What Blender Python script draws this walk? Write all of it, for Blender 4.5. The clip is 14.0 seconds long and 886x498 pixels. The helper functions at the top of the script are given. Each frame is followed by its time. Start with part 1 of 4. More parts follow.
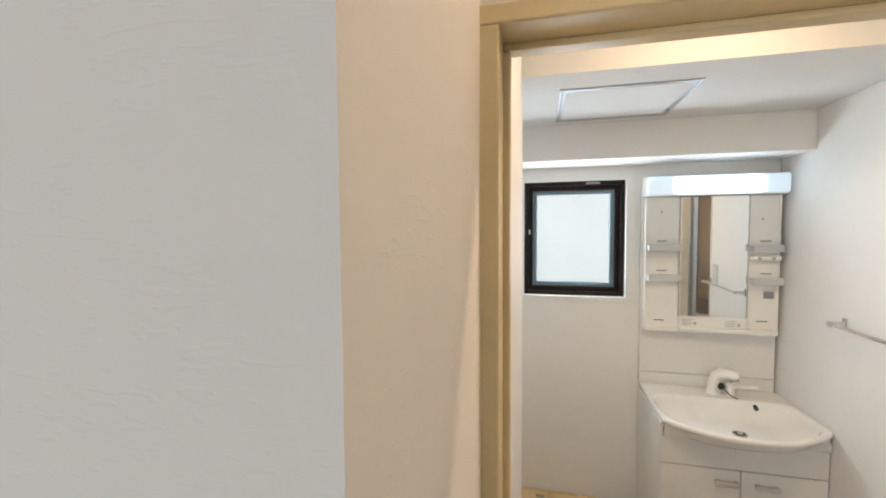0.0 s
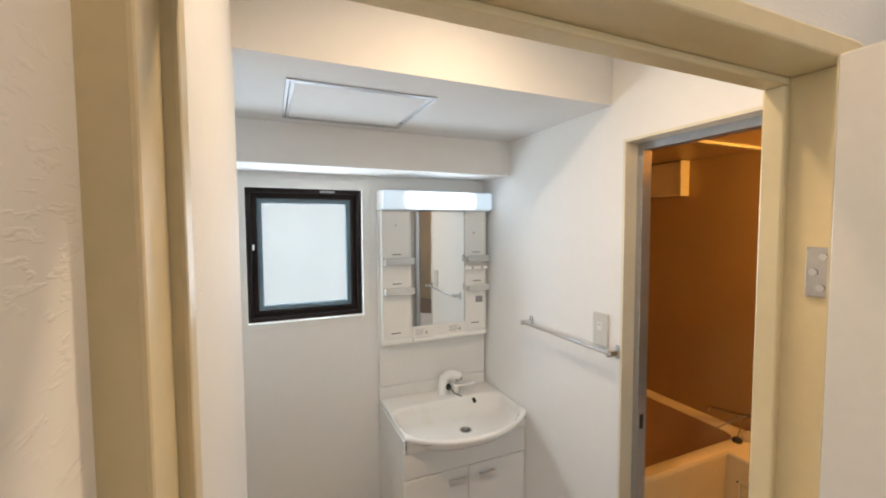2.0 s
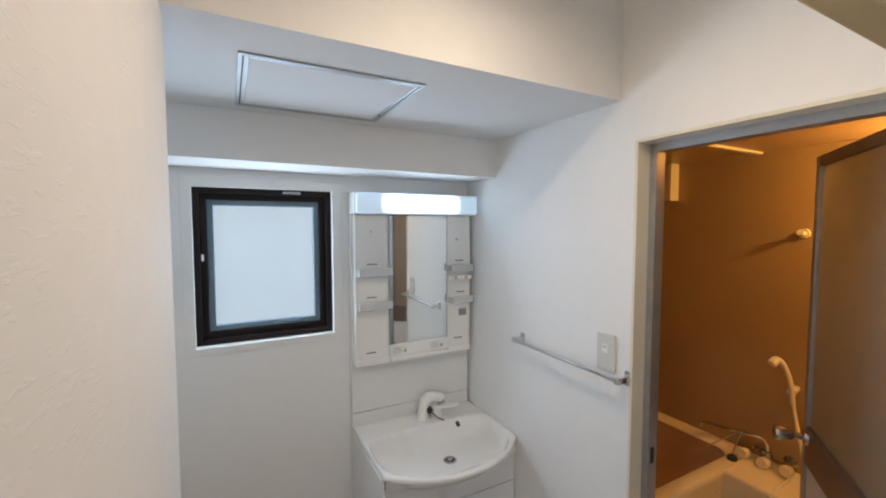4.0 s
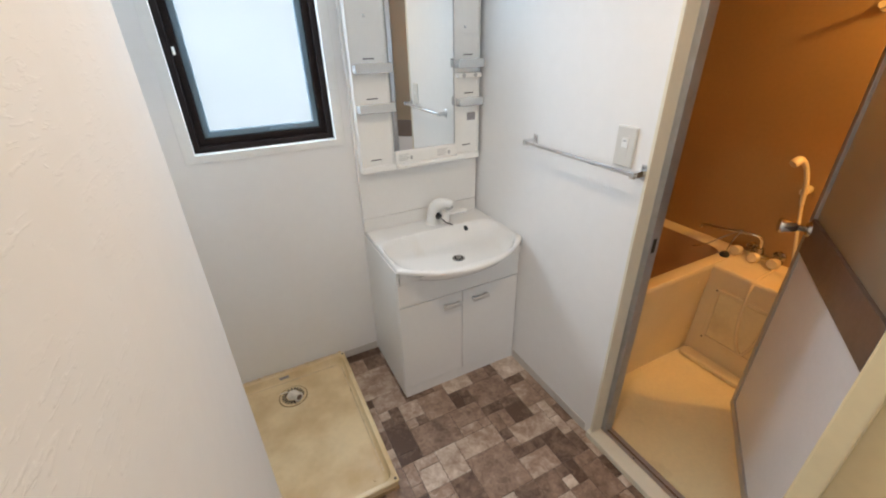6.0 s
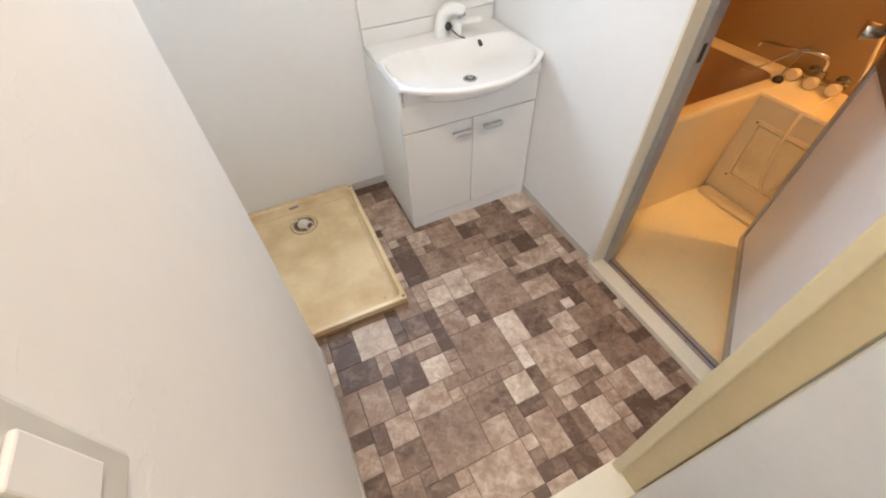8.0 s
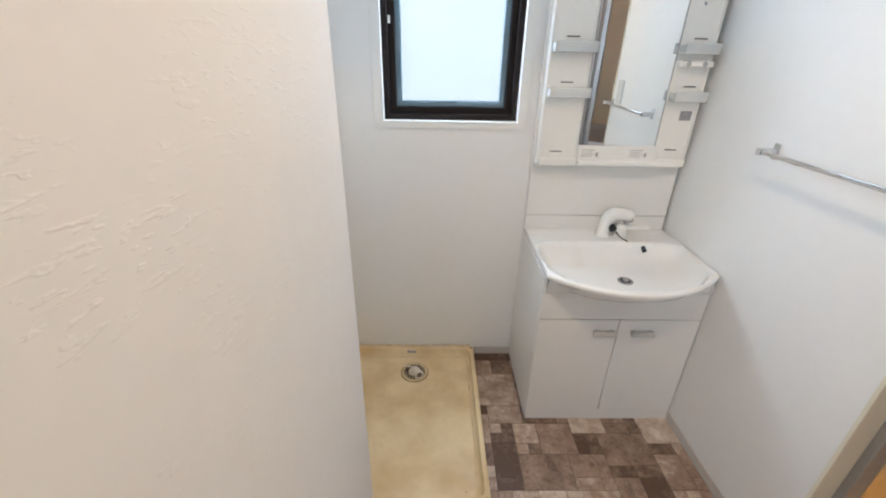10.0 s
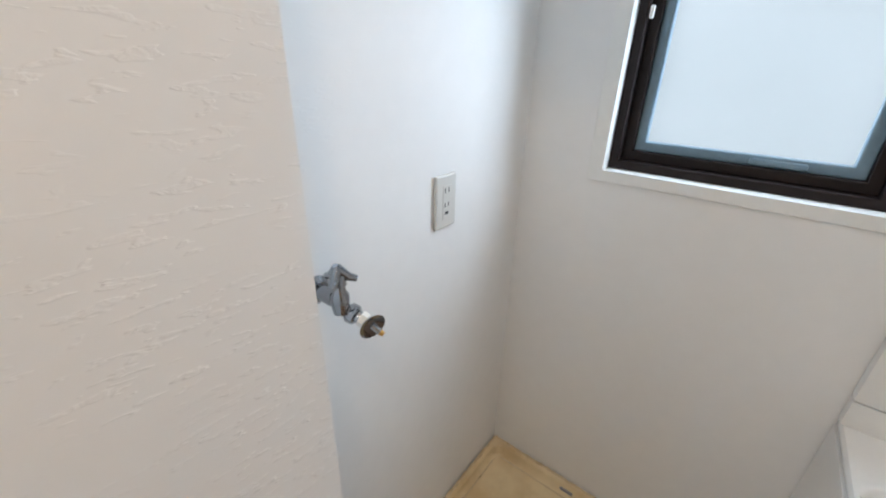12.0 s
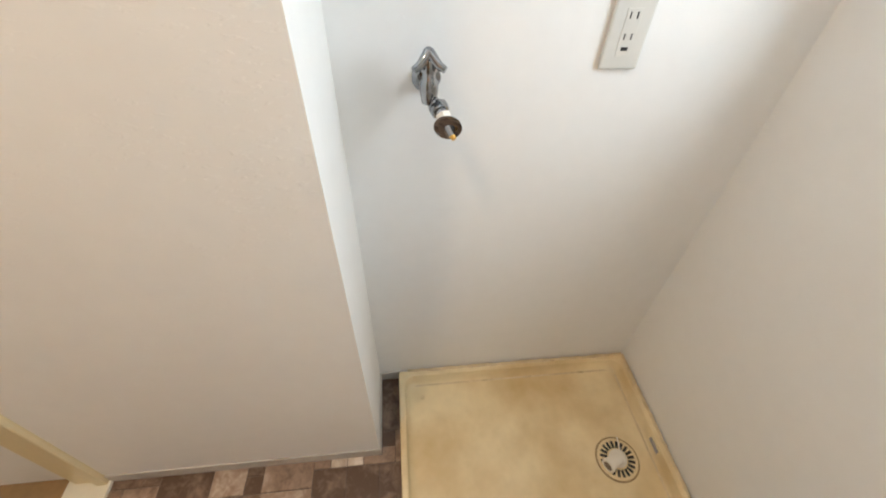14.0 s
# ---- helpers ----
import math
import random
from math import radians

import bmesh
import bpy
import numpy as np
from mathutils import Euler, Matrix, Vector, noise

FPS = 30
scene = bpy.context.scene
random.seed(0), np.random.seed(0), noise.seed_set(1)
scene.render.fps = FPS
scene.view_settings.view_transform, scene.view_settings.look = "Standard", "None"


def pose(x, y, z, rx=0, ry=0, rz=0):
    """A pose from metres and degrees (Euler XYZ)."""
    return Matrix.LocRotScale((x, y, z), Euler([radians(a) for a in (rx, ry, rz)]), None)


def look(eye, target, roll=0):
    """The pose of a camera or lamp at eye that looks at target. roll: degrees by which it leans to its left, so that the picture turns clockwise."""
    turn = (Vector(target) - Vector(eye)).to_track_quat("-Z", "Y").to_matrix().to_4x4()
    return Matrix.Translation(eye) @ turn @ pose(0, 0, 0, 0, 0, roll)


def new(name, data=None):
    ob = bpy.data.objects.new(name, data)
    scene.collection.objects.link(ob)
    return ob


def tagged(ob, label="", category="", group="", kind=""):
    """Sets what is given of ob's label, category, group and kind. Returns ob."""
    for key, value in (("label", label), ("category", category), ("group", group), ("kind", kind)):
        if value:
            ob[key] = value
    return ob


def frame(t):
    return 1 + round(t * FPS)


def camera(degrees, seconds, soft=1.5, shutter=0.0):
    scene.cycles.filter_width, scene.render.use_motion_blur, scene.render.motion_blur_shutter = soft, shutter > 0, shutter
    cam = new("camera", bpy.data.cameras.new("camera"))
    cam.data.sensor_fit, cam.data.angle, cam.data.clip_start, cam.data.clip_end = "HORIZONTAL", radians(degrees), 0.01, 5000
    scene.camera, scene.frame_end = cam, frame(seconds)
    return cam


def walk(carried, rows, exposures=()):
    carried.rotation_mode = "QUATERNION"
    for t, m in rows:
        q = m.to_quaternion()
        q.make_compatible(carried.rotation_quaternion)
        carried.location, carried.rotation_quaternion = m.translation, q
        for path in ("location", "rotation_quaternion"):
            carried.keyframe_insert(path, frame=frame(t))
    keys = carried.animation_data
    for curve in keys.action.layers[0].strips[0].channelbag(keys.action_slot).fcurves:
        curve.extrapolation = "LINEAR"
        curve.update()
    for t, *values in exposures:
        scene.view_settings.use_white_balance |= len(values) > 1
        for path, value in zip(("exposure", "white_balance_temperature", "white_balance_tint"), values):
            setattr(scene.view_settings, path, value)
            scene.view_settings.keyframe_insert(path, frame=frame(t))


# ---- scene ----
cam = camera(95.4, 14.0, soft=2.0)
PATH = [
    (0, (-1.095, -2.221, 1.489), (-1.562, -0.279, 1.389), -0.4),
    (0.5, (-1.056, -2.15, 1.493), (-1.324, -0.17, 1.398), -0.7),
    (1, (-1.051, -2.113, 1.495), (-1.127, -0.116, 1.424), -0.1),
    (1.5, (-1.075, -2.04, 1.521), (-0.689, -0.078, 1.465), -1.1),
    (2, (-1.086, -1.949, 1.554), (-0.293, -0.116, 1.446), -0.3),
    (2.5, (-1.086, -1.852, 1.581), (-0.131, -0.112, 1.33), 0.7),
    (2.7, (-1.086, -1.822, 1.593), (-0.118, -0.099, 1.286), -0.2),
    (4.8, (-1.042, -1.71, 1.572), (-0.128, 0.069, 1.551), 0.1),
    (5, (-1.051, -1.701, 1.563), (-0.135, 0.063, 1.342), -0.3),
    (5.5, (-1.03, -1.701, 1.54), (-0.165, -0.011, 0.911), -0.8),
    (6, (-1.036, -1.693, 1.486), (-0.242, -0.108, 0.558), -1.4),
    (6.5, (-1.027, -1.68, 1.423), (-0.325, -0.259, 0.203), -1.4),
    (7, (-1.01, -1.687, 1.379), (-0.414, -0.432, -0.06), -1.9),
    (7.2, (-1.01, -1.69, 1.367), (-0.446, -0.501, -0.14), -1.8),
    (9.3, (-1.006, -1.689, 1.365), (-0.637, -0.244, 0.032), -0.3),
    (9.5, (-1.007, -1.656, 1.361), (-0.693, -0.094, 0.152), -0.1),
    (10, (-0.975, -1.6, 1.368), (-0.939, 0.196, 0.488), 1.1),
    (10.5, (-0.969, -1.476, 1.324), (-1.111, 0.261, 0.342), 0.4),
    (11, (-0.996, -1.31, 1.333), (-1.405, 0.29, 0.206), -0.5),
    (11.5, (-0.928, -1.214, 1.3), (-1.783, 0.335, 0.366), -0.4),
    (12, (-0.884, -1.02, 1.362), (-1.99, 0.416, 0.517), 1.4),
    (12.5, (-0.941, -0.895, 1.342), (-2.222, 0.323, 0.405), 2.6),
    (13, (-0.905, -0.810, 1.315), (-2.366, 0.011, 0.223), 2.9),
    (13.5, (-0.762, -0.739, 1.305), (-2.268, -0.452, 0.021), 3.3),
    (14, (-0.697, -0.745, 1.285), (-2.123, -0.558, -0.105), 2.2),
]
walk(cam, [(t, look(eye, target, roll)) for t, eye, target, roll in PATH], [(0, 0.33, 6750, 10), (0.5, 0.25, 6750, 10), (1, 0.18, 6750, 10), (2, 0.20, 6550, 10), (2.7, 0.1, 6250, 10), (5, -0.22, 5800, 10), (5.5, 0.08, 5850, 10), (6.5, 0.62, 6200, 10), (7.0, 0.88, 6050, 10), (9.3, 0.92, 5950, 10), (9.5, 0.84, 5950, 10), (10, 0.48, 5950, 10), (10.5, 0.5, 5950, 10), (11.5, 0.38, 5900, 10), (12.2, 0.07, 6050, 10), (12.8, 0.1, 6200, 10), (13.5, 0.38, 6600, 10), (14, 0.55, 6800, 10)])

# world: pale overcast sky
world = bpy.data.worlds.new("sky_world")
scene.world = world
world.use_nodes = True
wn = world.node_tree
sky = wn.nodes.new("ShaderNodeTexSky")
sky.sky_type, sky.sun_disc, sky.sun_elevation, sky.sun_rotation = "NISHITA", False, radians(40), radians(160)
wn.nodes["Background"].inputs["Strength"].default_value = 0.08
wn.links.new(sky.outputs[0], wn.nodes["Background"].inputs["Color"])


def area_lamp(name, where, target, sx, sy, watts, colour):
    d = bpy.data.lights.new(name, "AREA")
    d.shape, d.size, d.size_y, d.energy, d.color = "RECTANGLE", sx, sy, watts, colour
    ob = new(name, d)
    ob.matrix_world = look(where, target)
    return ob


# daylight in the two windows' openings, the ceiling bulb and the bathroom bulb
area_lamp("window_daylight", (-0.922, 0.120, 1.433), (-0.922, -1, 1.433), 0.40, 0.52, 7.3, (0.77, 0.89, 1.0))
area_lamp("hall_daylight", (-2.1, -4.44, 1.45), (-2.1, 0, 1.45), 1.3, 1.3, 18, (0.86, 0.93, 1.0))


def bulb(name, where, watts, colour, radius):
    d = bpy.data.lights.new(name, "POINT")
    d.energy, d.color, d.shadow_soft_size = watts, colour, radius
    ob = new(name, d)
    ob.location = where
    return ob


spot = bpy.data.lights.new("ceiling_downlight", "SPOT")
spot.energy, spot.color, spot.spot_size, spot.spot_blend, spot.shadow_soft_size = 33.0, (1.0, 0.745, 0.50), radians(166), 0.9, 0.045
new("ceiling_downlight", spot).location = (-0.62, -1.31, 2.286)
bulb("hall_bulb", (-0.74, -1.78, 2.24), 4.8, (1.0, 0.69, 0.42), 0.04)
bulb("bathroom_bulb", (0.98, -1.45, 1.80), 22, (1.0, 0.55, 0.135), 0.04)

# ---- materials ----


def mat(name, colour, rough=0.5, metal=0.0, spread=0.06, scale=6.0, fine=60.0, bump=0.0, bump_scale=200.0, spec=0.5, coat=0.0, stain=None, stain_scale=3.0, stain_at=(0.55, 0.75), clear=0.0):
    """Principled surface with colour variation at two scales, roughness variation and fine relief."""
    m = bpy.data.materials.new(name)
    m.use_nodes = True
    nt = m.node_tree
    b = nt.nodes["Principled BSDF"]
    geo = nt.nodes.new("ShaderNodeNewGeometry")

    def noise_at(s, detail=4.0):
        n = nt.nodes.new("ShaderNodeTexNoise")
        n.inputs["Scale"].default_value, n.inputs["Detail"].default_value = s, detail
        nt.links.new(geo.outputs["Position"], n.inputs["Vector"])
        return n.outputs["Fac"]

    def ramp(fac, lo, hi, c0, c1):
        r = nt.nodes.new("ShaderNodeValToRGB")
        r.color_ramp.elements[0].position, r.color_ramp.elements[1].position = lo, hi
        r.color_ramp.elements[0].color, r.color_ramp.elements[1].color = (*c0, 1), (*c1, 1)
        nt.links.new(fac, r.inputs["Fac"])
        return r.outputs["Color"]

    def mix(a, b_, fac, mode="MIX"):
        x = nt.nodes.new("ShaderNodeMix")
        x.data_type, x.blend_type = "RGBA", mode
        if isinstance(fac, float):
            x.inputs["Factor"].default_value = fac
        else:
            nt.links.new(fac, x.inputs["Factor"])
        nt.links.new(a, x.inputs["A"])
        nt.links.new(b_, x.inputs["B"])
        return x.outputs["Result"]

    c0 = tuple(c * (1 - spread) for c in colour)
    c1 = tuple(min(1, c * (1 + spread)) for c in colour)
    col = mix(ramp(noise_at(scale), 0.3, 0.7, c0, c1), ramp(noise_at(fine, 2.0), 0.3, 0.7, c0, c1), 0.4)
    if stain:
        s = nt.nodes.new("ShaderNodeRGB")
        s.outputs[0].default_value = (*stain, 1)
        col = mix(col, s.outputs[0], ramp(noise_at(stain_scale, 6.0), stain_at[0], stain_at[1], (0, 0, 0), (0.8, 0.8, 0.8)))
    nt.links.new(col, b.inputs["Base Color"])
    b.inputs["Metallic"].default_value = metal
    b.inputs["Specular IOR Level"].default_value = spec
    b.inputs["Coat Weight"].default_value = coat
    b.inputs["Transmission Weight"].default_value, b.inputs["IOR"].default_value = clear, 1.45 if not clear else 1.15
    mr = nt.nodes.new("ShaderNodeMapRange")
    mr.inputs["To Min"].default_value, mr.inputs["To Max"].default_value = max(0.02, rough * 0.8), min(1, rough * 1.2)
    nt.links.new(noise_at(scale * 3), mr.inputs["Value"])
    nt.links.new(mr.outputs[0], b.inputs["Roughness"])
    if bump:
        bp = nt.nodes.new("ShaderNodeBump")
        bp.inputs["Strength"].default_value, bp.inputs["Distance"].default_value = bump, 0.002
        nt.links.new(noise_at(bump_scale), bp.inputs["Height"])
        nt.links.new(bp.outputs[0], b.inputs["Normal"])
    return m


def wallpaper(name, colour, strokes, spread=0.02):
    """White vinyl wallpaper with a trowelled-plaster emboss: sparse raised strokes on a smooth ground."""
    m = mat(name, colour, rough=0.85, spread=spread, scale=2.2, fine=25, spec=0.15)
    nt = m.node_tree
    b = nt.nodes["Principled BSDF"]
    geo = nt.nodes.new("ShaderNodeNewGeometry")

    def node_math(op, a, b_=None, v=0.0):
        n = nt.nodes.new("ShaderNodeMath")
        n.operation = op
        n.use_clamp = True
        nt.links.new(a, n.inputs[0])
        if b_ is not None:
            nt.links.new(b_, n.inputs[1])
        else:
            n.inputs[1].default_value = v
        return n.outputs[0]

    def stretched(sx, sz, detail, dist, offset):
        mp = nt.nodes.new("ShaderNodeMapping")
        mp.inputs["Scale"].default_value, mp.inputs["Location"].default_value = (sx, sx, sz), (offset, offset * 2, offset)
        nt.links.new(geo.outputs["Position"], mp.inputs["Vector"])
        n = nt.nodes.new("ShaderNodeTexNoise")
        n.inputs["Scale"].default_value, n.inputs["Detail"].default_value, n.inputs["Distortion"].default_value = 1.0, detail, dist
        nt.links.new(mp.outputs[0], n.inputs["Vector"])
        return n.outputs["Fac"]

    def band(fac, lo, hi):
        r = nt.nodes.new("ShaderNodeMapRange")
        r.interpolation_type = "SMOOTHSTEP"
        r.inputs["From Min"].default_value, r.inputs["From Max"].default_value = lo, hi
        nt.links.new(fac, r.inputs["Value"])
        return r.outputs[0]

    a = band(stretched(38, 170, 2.0, 0.45, 3.0), 0.565, 0.64)
    mask = band(stretched(9, 16, 2.0, 0.0, 11.0), 0.40, 0.55)
    ragged = stretched(90, 150, 3.0, 0.8, 5.0)
    h = node_math("MULTIPLY", node_math("MULTIPLY", a, mask), ragged)
    soft = node_math("MULTIPLY", stretched(9, 14, 3.0, 0.4, 8.0), v=0.30)
    h2 = nt.nodes.new("ShaderNodeMath")
    h2.operation = "ADD"
    nt.links.new(h, h2.inputs[0])
    nt.links.new(soft, h2.inputs[1])
    bp = nt.nodes.new("ShaderNodeBump")
    bp.inputs["Strength"].default_value, bp.inputs["Distance"].default_value = strokes, 0.004
    nt.links.new(h2.outputs[0], bp.inputs["Height"])
    nt.links.new(bp.outputs[0], b.inputs["Normal"])
    return m


M = {
    "wall": wallpaper("embossed_wallpaper", (0.83, 0.815, 0.785), 0.18),
    "wall_plain": wallpaper("plain_wallpaper", (0.84, 0.835, 0.82), 0.10),
    "ceiling": wallpaper("ceiling_paper", (0.76, 0.76, 0.755), 0.1),
    "frame": mat("cream_painted_frame", (0.72, 0.61, 0.38), rough=0.32, spread=0.05, bump=0.06, bump_scale=40, spec=0.5),
    "casing": mat("cream_casing", (0.76, 0.71, 0.58), rough=0.35, spread=0.04, bump=0.05, bump_scale=60),
    "leaf": mat("white_door_leaf", (0.74, 0.71, 0.65), rough=0.4, spread=0.04, bump=0.05, bump_scale=90),
    "skirting": mat("grey_vinyl_skirting", (0.58, 0.55, 0.51), rough=0.5, spread=0.08, stain=(0.42, 0.37, 0.31), stain_scale=9),
    "win_trim": mat("white_window_trim", (0.82, 0.82, 0.79), rough=0.4, spread=0.03),
    "bronze": mat("bronze_anodised_sash", (0.016, 0.010, 0.009), rough=0.5, metal=0.0, spec=0.25, spread=0.2, scale=14),
    "border_and_grip": mat("blue_grey_border_shade_and_grip", (0.17, 0.25, 0.31), rough=0.35, spread=0.15),
    "white_gloss": mat("white_gloss_ceramic", (0.86, 0.85, 0.82), rough=0.16, spread=0.015, coat=0.3, stain=(0.80, 0.77, 0.70), stain_scale=7, stain_at=(0.6, 0.8)),
    "laminate": mat("white_laminate", (0.80, 0.79, 0.76), rough=0.35, spread=0.02, bump=0.03, bump_scale=120),
    "plastic": mat("ivory_white_plastic", (0.86, 0.85, 0.81), rough=0.3, spread=0.02),
    "plate": mat("ivory_plate", (0.63, 0.62, 0.58), rough=0.35, spread=0.03),
    "plastic_grey": mat("grey_plastic", (0.40, 0.40, 0.40), rough=0.35, spread=0.04),
    "dark": mat("dark_slot", (0.03, 0.03, 0.03), rough=0.6, spread=0.1),
    "shelf": mat("milky_acrylic", (0.88, 0.90, 0.90), rough=0.2, spread=0.02, clear=0.55),
    "shelf_solid": mat("white_switch_paddle", (0.84, 0.84, 0.82), rough=0.25, spread=0.02),
    "handle": mat("brushed_pale_handle", (0.62, 0.60, 0.57), rough=0.3, metal=0.25, spread=0.06),
    # tap chrome: dark base colour stands in for dark surroundings mirrored in it
    "tap_chrome": mat("dark_reflection_tap_chrome", (0.33, 0.34, 0.36), rough=0.06, metal=1.0, spread=0.10, scale=50),
    "chrome": mat("chrome", (0.70, 0.71, 0.73), rough=0.10, metal=1.0, spread=0.06, scale=30),
    "chrome_worn": mat("worn_chrome", (0.56, 0.55, 0.54), rough=0.2, metal=1.0, spread=0.12, scale=40),
    "alu": mat("aluminium_frame", (0.46, 0.47, 0.49), rough=0.38, metal=0.75, spread=0.1, scale=20),
    "alu_brown": mat("brown_anodised_rail", (0.20, 0.155, 0.13), rough=0.35, metal=0.5, spread=0.12),
    "pan": mat("yellowed_cream_plastic", (0.83, 0.685, 0.43), rough=0.24, spread=0.05, scale=5, fine=40, bump=0.03, bump_scale=150, stain=(0.54, 0.35, 0.14), stain_scale=3.6, stain_at=(0.44, 0.72)),
    "sealant": mat("old_sealant", (0.66, 0.52, 0.32), rough=0.45, spread=0.14, scale=30, stain=(0.36, 0.24, 0.11), stain_scale=22),
    "grime": mat("brown_grime", (0.33, 0.22, 0.11), rough=0.7, spread=0.3, scale=40),
    "pipe": mat("white_drain_elbow", (0.82, 0.79, 0.72), rough=0.35, spread=0.03),
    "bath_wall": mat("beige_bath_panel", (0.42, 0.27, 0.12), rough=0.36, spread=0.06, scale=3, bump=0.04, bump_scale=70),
    "bath_floor": mat("cream_bath_floor", (0.82, 0.70, 0.43), rough=0.42, spread=0.06, scale=4, bump=0.08, bump_scale=180, stain=(0.55, 0.42, 0.24), stain_scale=5, stain_at=(0.6, 0.85)),
    "tub": mat("cream_bathtub", (0.80, 0.68, 0.45), rough=0.25, spread=0.04),
    "tub_inner": mat("darker_tan_bathtub_inside", (0.50, 0.33, 0.19), rough=0.3, spread=0.05),
    "tub_panel": mat("white_lower_door_panel", (0.80, 0.78, 0.77), rough=0.45, spread=0.03, bump=0.05, bump_scale=160),
    "black": mat("black_rubber", (0.02, 0.02, 0.02), rough=0.5, spread=0.1),
    "teal": mat("teal_index_cap", (0.03, 0.16, 0.20), rough=0.3, spread=0.1),
    "brass": mat("brass_tip", (0.62, 0.36, 0.10), rough=0.3, metal=1.0, spread=0.1),
    "sticker": mat("grey_sticker", (0.30, 0.29, 0.31), rough=0.5, spread=0.15, scale=60),
    "ink": mat("faint_print", (0.42, 0.41, 0.40), rough=0.6, spread=0.1),
    "grout": mat("brown_vinyl_joint", (0.13, 0.095, 0.075), rough=0.55, spread=0.15, scale=30),
    "hall_floor": mat("brown_hall_vinyl", (0.30, 0.19, 0.09), rough=0.4, spread=0.15, scale=8),
}


def emitter(name, colour, strength):
    m = bpy.data.materials.new(name)
    m.use_nodes = True
    b = m.node_tree.nodes["Principled BSDF"]
    b.inputs["Base Color"].default_value = (*colour, 1)
    b.inputs["Emission Color"].default_value = (*colour, 1)
    b.inputs["Emission Strength"].default_value = strength
    return m


def tube_cover():
    """Milky acrylic lamp cover: the tube glows through its middle, the ends stay pale blue."""
    m = emitter("lit_lamp_cover", (0.72, 0.87, 1.0), 1.0)
    nt = m.node_tree
    geo = nt.nodes.new("ShaderNodeNewGeometry")
    sep = nt.nodes.new("ShaderNodeSeparateXYZ")
    nt.links.new(geo.outputs["Position"], sep.inputs[0])

    def glow(axis, mid, half, soft):
        s = nt.nodes.new("ShaderNodeMath")
        s.operation = "SUBTRACT"
        s.inputs[1].default_value = mid
        nt.links.new(sep.outputs[axis], s.inputs[0])
        a = nt.nodes.new("ShaderNodeMath")
        a.operation = "ABSOLUTE"
        nt.links.new(s.outputs[0], a.inputs[0])
        r = nt.nodes.new("ShaderNodeMapRange")
        r.interpolation_type = "SMOOTHSTEP"
        r.inputs["From Min"].default_value, r.inputs["From Max"].default_value = half - soft, half + soft
        r.inputs["To Min"].default_value, r.inputs["To Max"].default_value = 1.0, 0.0
        nt.links.new(a.outputs[0], r.inputs["Value"])
        return r.outputs[0]

    p = nt.nodes.new("ShaderNodeMath")
    p.operation = "MULTIPLY"
    nt.links.new(glow("X", -0.300, 0.172, 0.025), p.inputs[0])
    nt.links.new(glow("Z", 1.684, 0.030, 0.018), p.inputs[1])
    r = nt.nodes.new("ShaderNodeMapRange")
    r.inputs["To Min"].default_value, r.inputs["To Max"].default_value = 0.34, 10.0
    nt.links.new(p.outputs[0], r.inputs["Value"])
    nt.links.new(r.outputs[0], nt.nodes["Principled BSDF"].inputs["Emission Strength"])
    return m


def frosted(name, colour, rough, back=0.0):
    m = bpy.data.materials.new(name)
    m.use_nodes = True
    nt = m.node_tree
    out = nt.nodes["Material Output"]
    tr = nt.nodes.new("ShaderNodeBsdfTranslucent")
    tr.inputs["Color"].default_value = (*colour, 1)
    n = nt.nodes.new("ShaderNodeTexNoise")
    n.inputs["Scale"].default_value = 2.5
    geo = nt.nodes.new("ShaderNodeNewGeometry")
    nt.links.new(geo.outputs["Position"], n.inputs["Vector"])
    hs = nt.nodes.new("ShaderNodeValToRGB")
    hs.color_ramp.elements[0].position, hs.color_ramp.elements[1].position = 0.2, 0.8
    hs.color_ramp.elements[0].color = (*(c * 0.9 for c in colour), 1)
    hs.color_ramp.elements[1].color = (*colour, 1)
    nt.links.new(n.outputs["Fac"], hs.inputs["Fac"])
    nt.links.new(hs.outputs[0], tr.inputs["Color"])
    gl = nt.nodes.new("ShaderNodeBsdfGlossy")
    gl.inputs["Roughness"].default_value = rough
    mx = nt.nodes.new("ShaderNodeMixShader")
    fr = nt.nodes.new("ShaderNodeFresnel")
    nt.links.new(fr.outputs[0], mx.inputs["Fac"])
    df = nt.nodes.new("ShaderNodeBsdfDiffuse")
    nt.links.new(hs.outputs[0], df.inputs["Color"])
    sc = nt.nodes.new("ShaderNodeMixShader")
    sc.inputs["Fac"].default_value = back
    nt.links.new(tr.outputs[0], sc.inputs[1])
    nt.links.new(df.outputs[0], sc.inputs[2])
    nt.links.new(sc.outputs[0], mx.inputs[1])
    nt.links.new(gl.outputs[0], mx.inputs[2])
    nt.links.new(mx.outputs[0], out.inputs["Surface"])
    return m


def mirror_glass():
    m = bpy.data.materials.new("mirror_glass")
    m.use_nodes = True
    b = m.node_tree.nodes["Principled BSDF"]
    b.inputs["Base Color"].default_value = (0.86, 0.89, 0.89, 1)
    b.inputs["Metallic"].default_value, b.inputs["Roughness"].default_value = 1.0, 0.015
    return m


